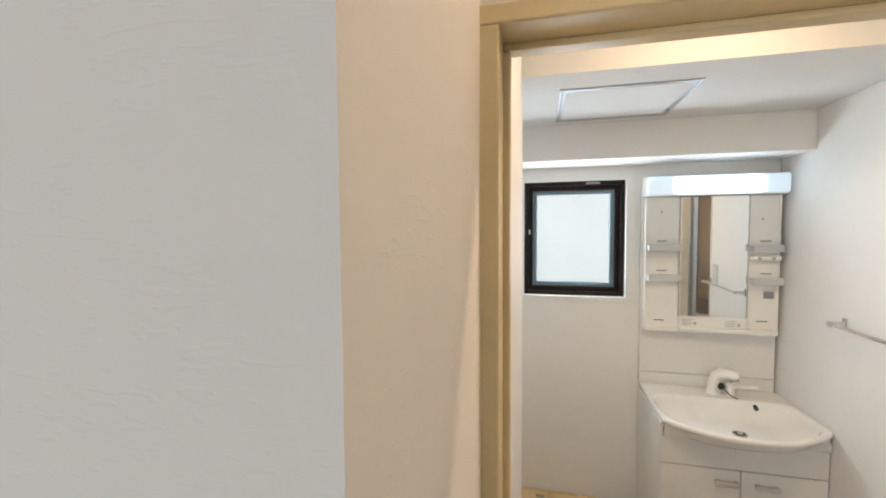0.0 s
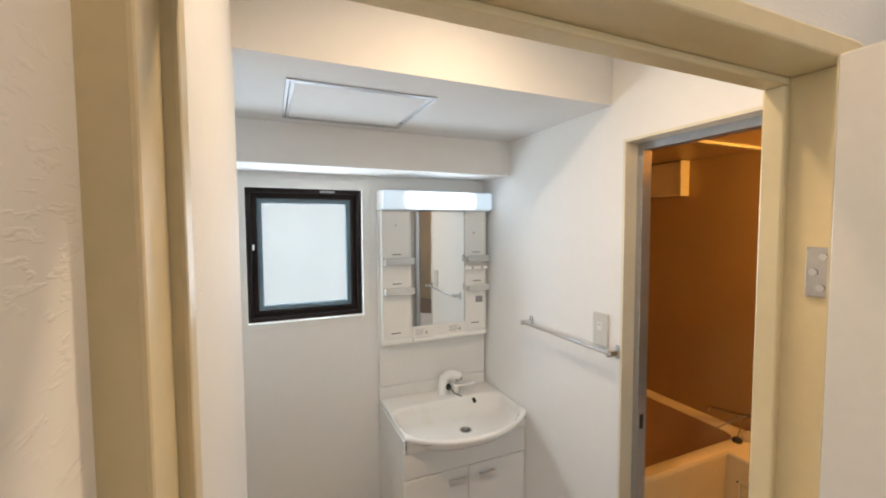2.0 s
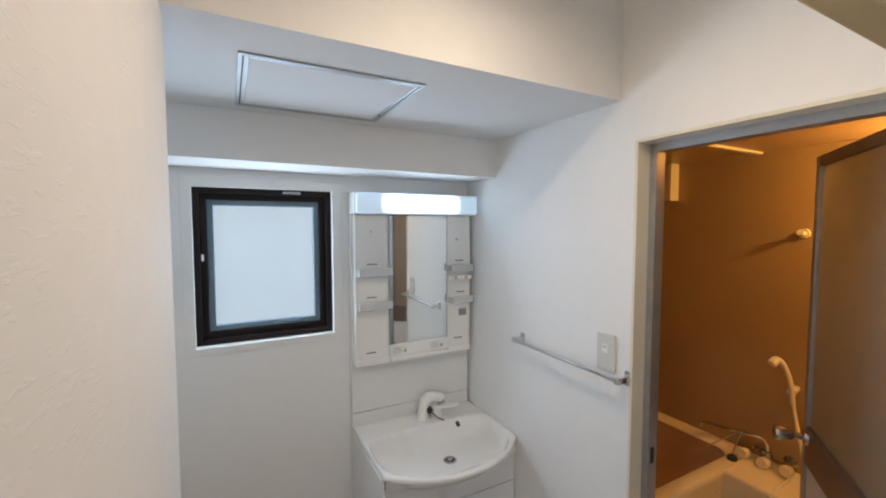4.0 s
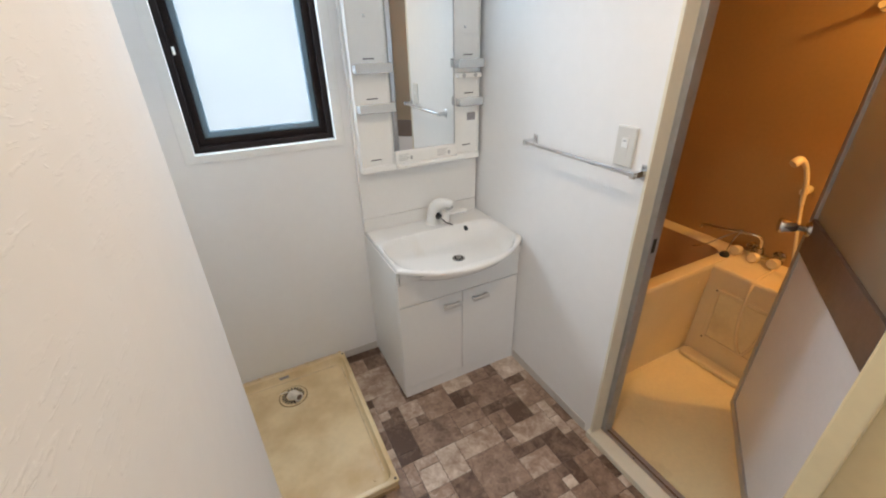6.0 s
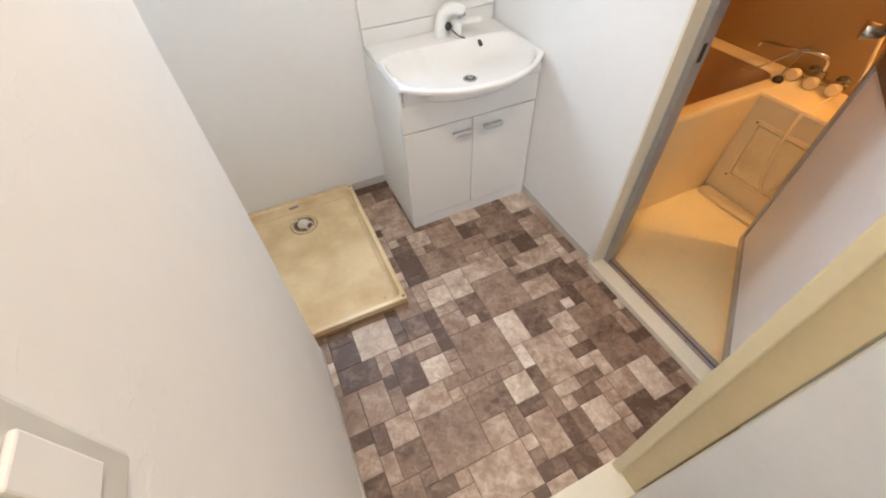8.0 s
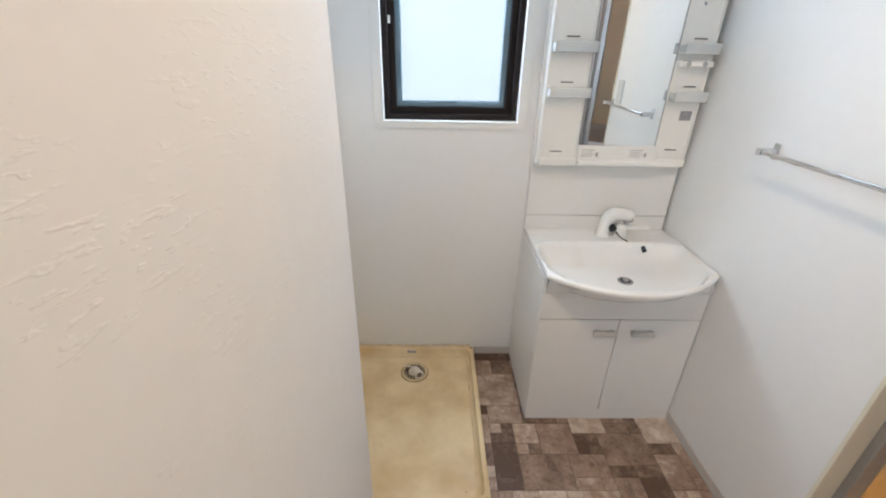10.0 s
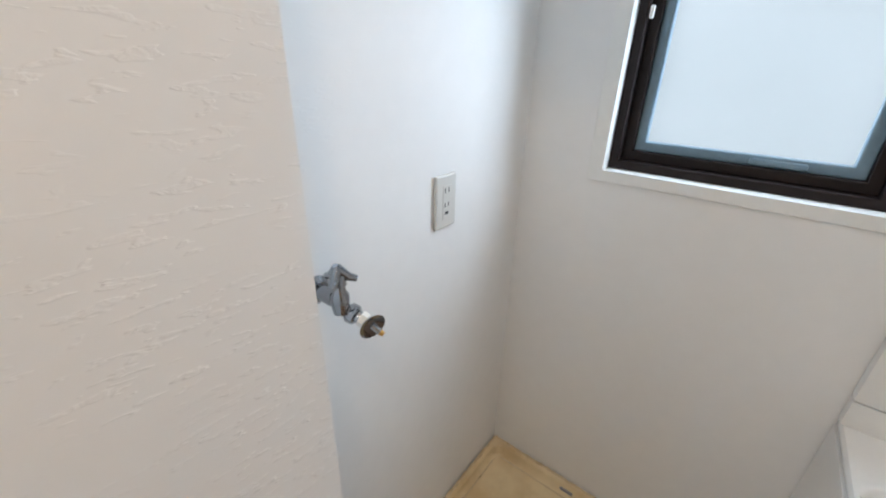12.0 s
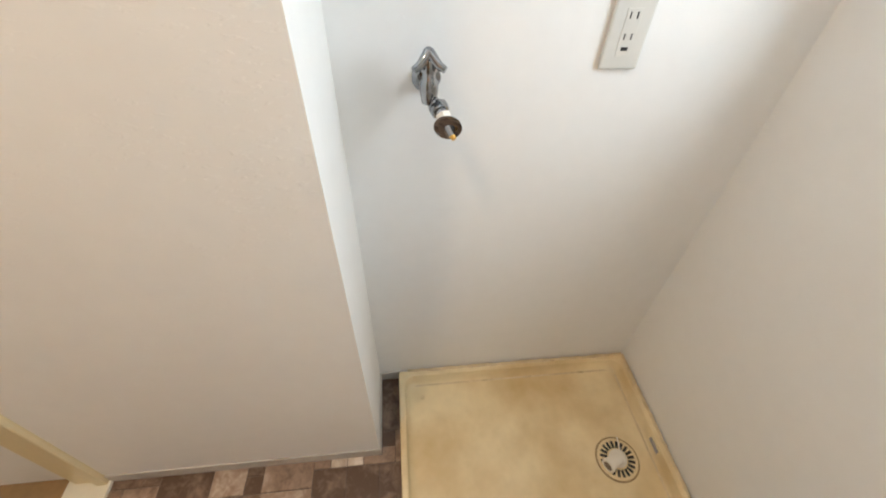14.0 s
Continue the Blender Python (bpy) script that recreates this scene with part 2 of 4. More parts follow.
def vinyl_tile():
    """Stone-print vinyl: each piece takes its own tone from pale grey-beige to dark brown, with marbling."""
    m = bpy.data.materials.new("stone_print_vinyl")
    m.use_nodes = True
    nt = m.node_tree
    b = nt.nodes["Principled BSDF"]
    geo = nt.nodes.new("ShaderNodeNewGeometry")
    info = nt.nodes.new("ShaderNodeObjectInfo")

    def noise_at(scale, detail, dist=0.0):
        off = nt.nodes.new("ShaderNodeVectorMath")
        off.operation = "ADD"
        nt.links.new(geo.outputs["Position"], off.inputs[0])
        sc = nt.nodes.new("ShaderNodeMath")
        sc.operation = "MULTIPLY"
        sc.inputs[1].default_value = 40.0
        nt.links.new(info.outputs["Random"], sc.inputs[0])
        nt.links.new(sc.outputs[0], off.inputs[1])
        n = nt.nodes.new("ShaderNodeTexNoise")
        n.inputs["Scale"].default_value, n.inputs["Detail"].default_value, n.inputs["Distortion"].default_value = scale, detail, dist
        nt.links.new(off.outputs[0], n.inputs["Vector"])
        return n.outputs["Fac"]

    tone = nt.nodes.new("ShaderNodeRGBToBW")
    nt.links.new(info.outputs["Color"], tone.inputs[0])
    add = nt.nodes.new("ShaderNodeMath")
    add.operation = "MULTIPLY_ADD"
    add.inputs[1].default_value = 0.75
    nt.links.new(noise_at(14, 6, 0.6), add.inputs[0])
    nt.links.new(tone.outputs[0], add.inputs[2])
    add2 = nt.nodes.new("ShaderNodeMath")
    add2.operation = "MULTIPLY_ADD"
    add2.inputs[1].default_value = 0.60
    nt.links.new(noise_at(48, 6, 0.9), add2.inputs[0])
    nt.links.new(add.outputs[0], add2.inputs[2])
    r = nt.nodes.new("ShaderNodeValToRGB")
    els = r.color_ramp.elements
    els[0].position, els[0].color = 0.42, (0.110, 0.064, 0.042, 1)
    els[1].position, els[1].color = 0.96, (0.78, 0.70, 0.61, 1)
    e = els.new(0.67)
    e.color = (0.350, 0.244, 0.178, 1)
    e = els.new(0.82)
    e.color = (0.56, 0.452, 0.36, 1)
    sc = nt.nodes.new("ShaderNodeMath")
    sc.operation = "MULTIPLY"
    sc.inputs[1].default_value = 1 / 1.6
    nt.links.new(add2.outputs[0], sc.inputs[0])
    nt.links.new(sc.outputs[0], r.inputs["Fac"])
    nt.links.new(r.outputs[0], b.inputs["Base Color"])
    b.inputs["Roughness"].default_value = 0.42
    bp = nt.nodes.new("ShaderNodeBump")
    bp.inputs["Strength"].default_value, bp.inputs["Distance"].default_value = 0.25, 0.001
    nt.links.new(noise_at(90, 5), bp.inputs["Height"])
    nt.links.new(bp.outputs[0], b.inputs["Normal"])
    return m


M["cover"] = tube_cover()
M["mirror"] = mirror_glass()
M["pane"] = frosted("frosted_window_glass", (0.325, 0.318, 0.304), 0.25)
M["bath_glass"] = frosted("frosted_door_glass", (0.56, 0.50, 0.38), 0.35, 0.35)
M["tile"] = vinyl_tile()
M["dome"] = emitter("warm_lamp_dome", (1.0, 0.78, 0.5), 3.0)
M["bath_dome"] = emitter("amber_lamp_dome", (1.0, 0.6, 0.2), 3.0)

# ---- building helpers ----


def part(name, bm, material, parent=None, label=""):
    """Links a bmesh as one mesh object, under a thing or a part."""
    me = bpy.data.meshes.new(name)
    bm.normal_update()
    bm.to_mesh(me)
    bm.free()
    me.materials.append(material)
    ob = new(name, me)
    if parent is not None:
        ob.parent = parent
    if label:
        ob["label"] = label
    return ob


def smooth(ob, degrees=40):
    for p in ob.data.polygons:
        p.use_smooth = True
    ob.data.set_sharp_from_angle(angle=radians(degrees))
    return ob


def thing(name, where, label, category, group="", turn=0.0):
    e = new(name)
    e.matrix_world = pose(*where, 0, 0, turn)
    e.empty_display_size = 0.05
    return tagged(e, label, category, group)


def box(bm, x0, x1, y0, y1, z0, z1, bevel=0.0, seg=2):
    vs = [bm.verts.new((x, y, z)) for z in (z0, z1) for y in (y0, y1) for x in (x0, x1)]
    faces = [bm.faces.new([vs[i] for i in f]) for f in ((0, 2, 3, 1), (4, 5, 7, 6), (0, 1, 5, 4), (2, 6, 7, 3), (0, 4, 6, 2), (1, 3, 7, 5))]
    if bevel:
        edges = list({e for f in faces for e in f.edges})
        bmesh.ops.bevel(bm, geom=edges, offset=bevel, segments=seg, profile=0.5, affect="EDGES", clamp_overlap=True)
    return bm


def boxes(*dims, bevel=0.0):
    bm = bmesh.new()
    for d in dims:
        box(bm, *d, bevel=bevel)
    return bm


def sweep(bm, pts, radii, n=14, caps=True):
    """A round bar along a line of points, with a radius at each."""
    pts = [Vector(p) for p in pts]
    if not hasattr(radii, "__len__"):
        radii = [radii] * len(pts)
    rings, ref = [], None
    for i, p in enumerate(pts):
        d = (pts[min(i + 1, len(pts) - 1)] - pts[max(i - 1, 0)]).normalized()
        if ref is None:
            ref = d.orthogonal().normalized()
        ref = (ref - d * ref.dot(d)).normalized()
        side = d.cross(ref)
        rings.append([bm.verts.new(p + (ref * math.cos(a) + side * math.sin(a)) * radii[i]) for a in (2 * math.pi * k / n for k in range(n))])
    for a, b in zip(rings, rings[1:]):
        for k in range(n):
            bm.faces.new((a[k], a[(k + 1) % n], b[(k + 1) % n], b[k]))
    if caps:
        bm.faces.new(rings[0][::-1])
        bm.faces.new(rings[-1])
    return bm


def bar(p0, p1, r, n=14):
    return sweep(bmesh.new(), [p0, p1], r, n)


def arc(points, steps=6):
    """A rounded line through control points (Catmull-Rom)."""
    p = [Vector(q) for q in points]
    p = [p[0] * 2 - p[1]] + p + [p[-1] * 2 - p[-2]]
    out = []
    for i in range(1, len(p) - 2):
        for k in range(steps):
            t = k / steps
            out.append(0.5 * ((2 * p[i]) + (p[i + 1] - p[i - 1]) * t + (2 * p[i - 1] - 5 * p[i] + 4 * p[i + 1] - p[i + 2]) * t * t + (3 * p[i] - p[i - 1] - 3 * p[i + 1] + p[i + 2]) * t ** 3))
    return out + [p[-2]]


def ring_frame(outer, inner, d0, d1, axis="y", bevel=0.0):
    """A rectangular ring between two (a0, a1, z0, z1), from depth d0 to d1 along y or x."""
    bm = bmesh.new()

    def v(a, z, d):
        return bm.verts.new((a, d, z) if axis == "y" else (d, a, z))

    loops = []
    for (a0, a1, z0, z1), d in ((outer, d0), (inner, d0), (inner, d1), (outer, d1)):
        loops.append([v(a, z, d) for a, z in ((a0, z0), (a1, z0), (a1, z1), (a0, z1))])
    for l0, l1 in zip(loops, loops[1:] + loops[:1]):
        for k in range(4):
            bm.faces.new((l0[k], l0[(k + 1) % 4], l1[(k + 1) % 4], l1[k]))
    bmesh.ops.recalc_face_normals(bm, faces=bm.faces)
    if bevel:
        bmesh.ops.bevel(bm, geom=list(bm.edges), offset=bevel, segments=2, profile=0.5, affect="EDGES", clamp_overlap=True)
    return bm


def structure(name, bm, material, label, category):
    return tagged(part(name, bm, material), label, category, kind="structure")


# ---- the shell ----
XL, XA, XH = -1.152, -1.395, -1.172          # embossed wall beside the door, alcove wall, hall wall
YS = -0.850                      # where that wall ends at the alcove
ZC, ZL, ZB = 2.30, 1.965, 1.803   # high ceiling, dropped ceiling, beam underside
YD, YB = -0.897, -0.252           # fronts of the drop and of the beam
DW, DH = -1.60, -1.69            # door frame: washroom face and hall face
JL, JR, JT = -1.137, -0.450, 1.741  # door opening between the stops
BY0, BY1, BT = -1.585, -0.952, 1.838  # bathroom opening in the right-hand wall
WX0, WX1, WZ0, WZ1 = -1.1815, -0.6635, 1.1245, 1.7385  # window opening

structure("floor", boxes((-1.40, 0.0, -1.66, 0.0, -0.12, -0.0016)), M["grout"], "patchwork stone-print vinyl floor in browns and greys", "floor")
FLOOR = bpy.data.objects["floor"]
structure("floor_hall", boxes((-3.4, 0.0, -4.5, -1.66, -0.12, -0.012), (-3.4, -1.6, -1.66, -1.4, -0.12, -0.012)), M["hall_floor"], "brown wood-look vinyl hall floor", "floor")

structure("wall_north", boxes((-1.55, WX0, 0, 0.16, -0.12, 2.4), (WX1, 0.0, 0, 0.16, -0.12, 2.4), (WX0, WX1, 0, 0.16, -0.12, WZ0), (WX0, WX1, 0, 0.16, WZ1, 2.4)),
          M["wall_plain"], "smooth white papered wall with a small window", "wall")
structure("wall_alcove", boxes((-1.55, XA, YS, 0, -0.12, 2.4)), M["wall_plain"], "white papered alcove wall with tap and outlet", "wall")
bm = boxes((-1.55, XL, DW, YS, -0.12, 2.4), (-1.55, XH, -2.075, DW, -0.12, 2.4))
structure("wall_west", bm, M["wall"], "warm white wall with trowelled plaster emboss", "wall")
structure("wall_east", boxes((0, 0.05, BY1, 0.16, -0.12, 2.4), (0, 0.05, BY0, BY1, BT, 2.4), (0, 0.05, -1.75, BY0, -0.12, 2.4)), M["wall_plain"],
          "white papered wall beside the bathroom doorway", "wall")
structure("wall_south", boxes((JR + 0.034, 0.0, DH + 0.008, DW - 0.008, -0.12, 2.4), (XH, JR + 0.034, DH + 0.008, DW - 0.008, JT + 0.034, 2.4)), M["wall"],
          "white papered wall around the entrance door", "wall")
structure("ceiling", boxes((-1.55, 0.05, -1.75, YD, ZC, 2.4)), M["ceiling"], "plain white papered ceiling", "ceiling")
structure("ceiling_drop", boxes((XA, 0.0, YD, -0.002, ZL, ZC - 0.002)), M["ceiling"], "lowered white ceiling over the basin", "ceiling")
structure("beam", boxes((XA, 0.0, YB, -0.001, ZB, ZL - 0.001)), M["wall_plain"], "white papered beam above the window", "beam")
# the hall behind, plain and closed, with a daylight window
structure("ceiling_hall", boxes((-3.5, 0.05, -4.6, -1.752, 2.40, 2.5), (-3.5, -1.552, -1.752, -1.3, 2.40, 2.5)), M["ceiling"], "plain white hall ceiling", "ceiling")
structure("wall_hall_west", boxes((-3.5, -3.4, -4.6, -1.3, -0.12, 2.4)), M["wall_plain"], "plain white hall wall", "wall")
structure("wall_hall_north", boxes((-3.4, -1.552, -1.5, -1.4, -0.12, 2.4)), M["wall_plain"], "plain white hall wall", "wall")
structure("wall_hall_east", boxes((0.0, 0.1, -4.6, -1.752, -0.12, 2.4)), M["wall_plain"], "plain white hall wall", "wall")
structure("wall_hall_south", boxes((-3.4, -2.75, -4.6, -4.5, -0.12, 2.4), (-1.45, 0.0, -4.6, -4.5, -0.12, 2.4), (-2.75, -1.45, -4.6, -4.5, -0.12, 0.8), (-2.75, -1.45, -4.6, -4.5, 2.1, 2.4)),
          M["wall_plain"], "plain white hall wall with a window opening", "wall")

# skirting strips


def skirting(x0, x1, y0, y1):
    return structure("baseboard", boxes((x0, x1, y0, y1, 0.0, 0.042), bevel=0.0015), M["skirting"], "thin grey vinyl skirting strip", "baseboard")


skirting(XL, XL + 0.004, DW, YS + 0.004)
skirting(XA, XL, YS, YS + 0.004)
skirting(XA, XA + 0.004, YS + 0.004, -0.004)
skirting(XA + 0.004, -0.602, -0.004, 0.0)
skirting(-0.004, 0.0, BY1 + 0.03, -0.41)
skirting(JR + 0.04, -0.03, DW - 0.008, DW - 0.004)

# ---- entrance door frame and leaf ----


def door_frame():
    d = thing("door_1", (0, 0, 0), "cream painted door frame with an open door leaf", "door frame")
    d["kind"] = "structure"
    stop, back = DW - 0.030, 0.010
    # outer lining with the proud stop on the washroom side
    for name, dims in (("jamb", (XH - 0.008, JL - back, DH, DW)), ("jamb", (JR + back, JR + 0.036, DH, DW))):
        part(name, boxes((dims[0], dims[1], dims[2], dims[3], 0.0, JT + back), bevel=0.003), M["frame"], d)
    part("door_stop", boxes((JL - back - 0.005, JL, stop, DW - 0.001, 0.0, JT), bevel=0.003), M["frame"], d)
    part("door_stop", boxes((JR, JR + back + 0.005, stop, DW - 0.001, 0.0, JT), bevel=0.003), M["frame"], d)
    part("head", boxes((XH - 0.008, JR + 0.036, DH, DW, JT + back, JT + 0.036), bevel=0.003), M["frame"], d)
    part("head_stop", boxes((JL - back, JR + back, stop, DW - 0.001, JT, JT + back), bevel=0.003), M["frame"], d)
    part("sill", boxes((XH + 0.001, JR + 0.038, DH - 0.02, DW + 0.006, -0.01, 0.012), bevel=0.004), M["casing"], d)
    # hinge plate with three screws
    h = part("hinge_plate", boxes((JR + back - 0.0030, JR + back + 0.001, DH + 0.001, DH + 0.034, 1.462, 1.526), bevel=0.001), M["chrome_worn"], d, "worn steel hinge plate")
    for y, z in ((DH + 0.016, 1.514), (DH + 0.026, 1.494), (DH + 0.018, 1.474)):
        part("screw", bar((JR + back - 0.005, y, z), (JR + back - 0.003, y, z), 0.0045, 10), M["chrome"], h)
    smooth(part("knuckle", bar((JR + back - 0.006, DH - 0.003, 1.500), (JR + back - 0.006, DH - 0.003, 1.530), 0.005, 12), M["chrome_worn"], h))
    return d


door_frame()


def door_leaf():
    """Open leaf, turned out into the hall on the hinge side."""
    d = thing("door_leaf", (-0.477, DH - 0.004, 0.0), "flat off-white interior door leaf standing open", "door", turn=-90)
    part("leaf", boxes((0.0, 0.69, 0.0, 0.033, 0.016, JT + 0.010), bevel=0.002), M["leaf"], d)
    part("edge_strip", boxes((-0.002, 0.0, 0.001, 0.032, 0.018, JT + 0.008)), M["frame"], d, "cream edge strip")
    b = bmesh.new()
    sweep(b, [(0.63, -0.002, 0.95), (0.63, -0.045, 0.95)], 0.011)
    sweep(b, arc([(0.63, -0.045, 0.95), (0.60, -0.05, 0.95), (0.53, -0.048, 0.95)]), 0.009)
    smooth(part("handle", b, M["chrome_worn"], d, "satin lever handle"))
    return d


door_leaf()

# ---- window ----


def window():
    w = thing("window_1", (0, 0, 0), "small bronze-framed window with frosted glass", "window")
    w["kind"] = "structure"
    part("window_trim", ring_frame((WX0 - 0.032, WX1 + 0.034, WZ0 - 0.024, WZ1 + 0.030), (WX0 + 0.004, WX1 - 0.004, WZ0 + 0.004, WZ1 - 0.004), -0.006, 0.0, bevel=0.001), M["win_trim"], w, "flat white window casing")
    part("window_reveal", ring_frame((WX0, WX1, WZ0, WZ1), (WX0 + 0.0035, WX1 - 0.0035, WZ0 + 0.0035, WZ1 - 0.0035), 0.0, 0.112), M["win_trim"], w)
    part("window_frame", ring_frame((WX0 + 0.0035, WX1 - 0.0035, WZ0 + 0.0035, WZ1 - 0.0035), (WX0 + 0.024, WX1 - 0.024, WZ0 + 0.024, WZ1 - 0.024), 0.034, 0.112, bevel=0.002), M["bronze"], w)
    sash = part("sash", ring_frame((WX0 + 0.0245, WX1 - 0.0245, WZ0 + 0.0245, WZ1 - 0.0245), (WX0 + 0.047, WX1 - 0.047, WZ0 + 0.047, WZ1 - 0.047), 0.058, 0.104, bevel=0.002), M["bronze"], w)
    # blue-grey ring colours in the outer sash's shadow behind the glass edge
    part("pane_edge_shade", ring_frame((WX0 + 0.0472, WX1 - 0.0472, WZ0 + 0.0472, WZ1 - 0.0472), (WX0 + 0.070, WX1 - 0.070, WZ0 + 0.070, WZ1 - 0.070), 0.074, 0.097, bevel=0.003), M["border_and_grip"], sash, "blue-grey shadow edge of the frosted glass")
    p = part("pane", boxes((WX0 + 0.05, WX1 - 0.05, 0.0980, 0.1020, WZ0 + 0.05, WZ1 - 0.05)), M["pane"], sash, "frosted pane glowing with daylight")
    p.visible_shadow = False
    part("latch", boxes((WX0 + 0.028, WX0 + 0.036, 0.033, 0.044, 1.455, 1.48), bevel=0.002), M["plastic"], w, "small pale latch button")
    part("stay_cover", boxes((-0.86, -0.79, 0.030, 0.044, WZ1 - 0.020, WZ1 - 0.010), bevel=0.002), M["plastic_grey"], w, "grey stay cover at the head")
    smooth(part("bottom_rail_grip", boxes((-0.90, -0.80, 0.066, 0.078, WZ0 + 0.05, WZ0 + 0.064), bevel=0.004), M["border_and_grip"], w))
    return w


window()

# ---- ceiling hatch and ceiling lamp ----


def hatch():
    """Thin double aluminium frame, nearly flush, with a dark strip as the shaded gap between frame and lid."""
    h = thing("ceiling_hatch", (-0.806, -0.536, ZL), "white ceiling access hatch with an aluminium frame", "hatch")

    def square(half_x, half_y, width, z0, z1):
        b = bmesh.new()
        for d in ((-half_x, -half_x + width, -half_y, half_y), (half_x - width, half_x, -half_y, half_y), (-half_x + width, half_x - width, -half_y, -half_y + width), (-half_x + width, half_x - width, half_y - width, half_y)):
            box(b, *d, z0, z1)
        return b

    part("frame", square(0.224, 0.212, 0.009, -0.0045, 0.0), M["alu"], h, "aluminium hatch frame")
    # dark strip paints the shade of the gap
    part("gap", square(0.215, 0.203, 0.0035, -0.0008, 0.0), M["dark"], h, "dark strip painting the shade round the lid")
    part("inner_frame", square(0.2115, 0.1995, 0.010, -0.0040, 0.0), M["alu"], h)
    part("panel", boxes((-0.201, 0.201, -0.189, 0.189, -0.0025, 0.0)), M["ceiling"], h)
    smooth(part("latch", bar((0.206, 0.120, -0.0042), (0.206, 0.120, -0.0065), 0.0045, 12), M["dark"], h, "small dark latch"))
    return h


hatch()


def lamp(name, where, drop, label, material):
    """A bare round bulb in a holder, hung a little below the ceiling; the light sits inside the glass."""
    l = thing(name, where, label, "lamp")
    smooth(part("rose", sweep(bmesh.new(), [(0, 0, 0), (0, 0, -0.012), (0, 0, -0.020)], [0.045, 0.045, 0.030], 24), M["plastic"], l))
    smooth(part("stem", sweep(bmesh.new(), [(0, 0, -0.018), (0, 0, 0.062 - drop)], 0.006, 10), M["plastic"], l))
    smooth(part("holder", sweep(bmesh.new(), [(0, 0, 0.075 - drop), (0, 0, 0.045 - drop)], [0.016, 0.022], 20), M["plastic"], l))
    g = part("bulb", sweep(bmesh.new(), [(0, 0, -drop + 0.045 * math.cos(a)) for a in (0.35, 0.7, 1.1, 1.57, 2.0, 2.5, 2.9)], [0.045 * math.sin(a) for a in (0.35, 0.7, 1.1, 1.57, 2.0, 2.5, 2.9)], 20), material, l, "glowing bulb")
    smooth(g)
    g.visible_shadow = False
    return l


def downlight(where):
    l = thing("ceiling_downlight_fitting", where, "small recessed warm ceiling downlight with a white ring", "lamp")
    b = bmesh.new()
    sweep(b, [(0, 0, 0), (0, 0, -0.006), (0, 0, -0.008), (0, 0, -0.004)], [0.062, 0.062, 0.056, 0.050], 28, caps=False)
    smooth(part("ring", b, M["plastic"], l))
    smooth(part("lens", sweep(bmesh.new(), [(0, 0, -0.001), (0, 0, -0.004)], [0.050, 0.049], 28), M["dome"], l, "glowing lens"))
    return l


downlight((-0.62, -1.31, ZC))
lamp("hall_lamp", (-0.74, -1.78, 2.40), 2.40 - 2.24, "warm round bulb hung from the hall ceiling", M["dome"])

# ---- vanity ----


def vanity():
    v = thing("vanity_cabinet", (0, 0, 0), "white laminate washbasin cabinet with two doors", "cabinet")
    part("body", boxes((-0.590, -0.004, -0.388, -0.004, 0.004, 0.608), (-0.600, -0.590, -0.388, -0.004, 0.004, 0.6765), (-0.600, -0.589, -0.4065, -0.388, 0.6185, 0.6765)), M["laminate"], v)
    part("plinth", boxes((-0.598, -0.004, -0.404, -0.389, 0.0, 0.054), bevel=0.001), M["laminate"], v)
    part("fascia", boxes((-0.599, -0.005, -0.407, -0.389, 0.506, 0.618), bevel=0.002), M["laminate"], v)
    for x0, x1, hx in ((-0.599, -0.3035, -0.355), (-0.3005, -0.005, -0.2125)):
        d = part("door", boxes((x0, x1, -0.407, -0.389, 0.057, 0.502), bevel=0.002), M["laminate"], v)
        b = boxes((hx - 0.043, hx + 0.043, -0.429, -0.420, 0.440, 0.462), bevel=0.004)
        for x in (hx - 0.040, hx + 0.024):
            box(b, x, x + 0.016, -0.424, -0.4065, 0.443, 0.459, bevel=0.003)
        smooth(part("handle", b, M["handle"], d, "pale flat bar pull handle"))
    return v


vanity()


def front_y(x):
    u = (x + 0.302) / 0.298
    return -0.413 - 0.127 * (1 - abs(u) ** 2.2)


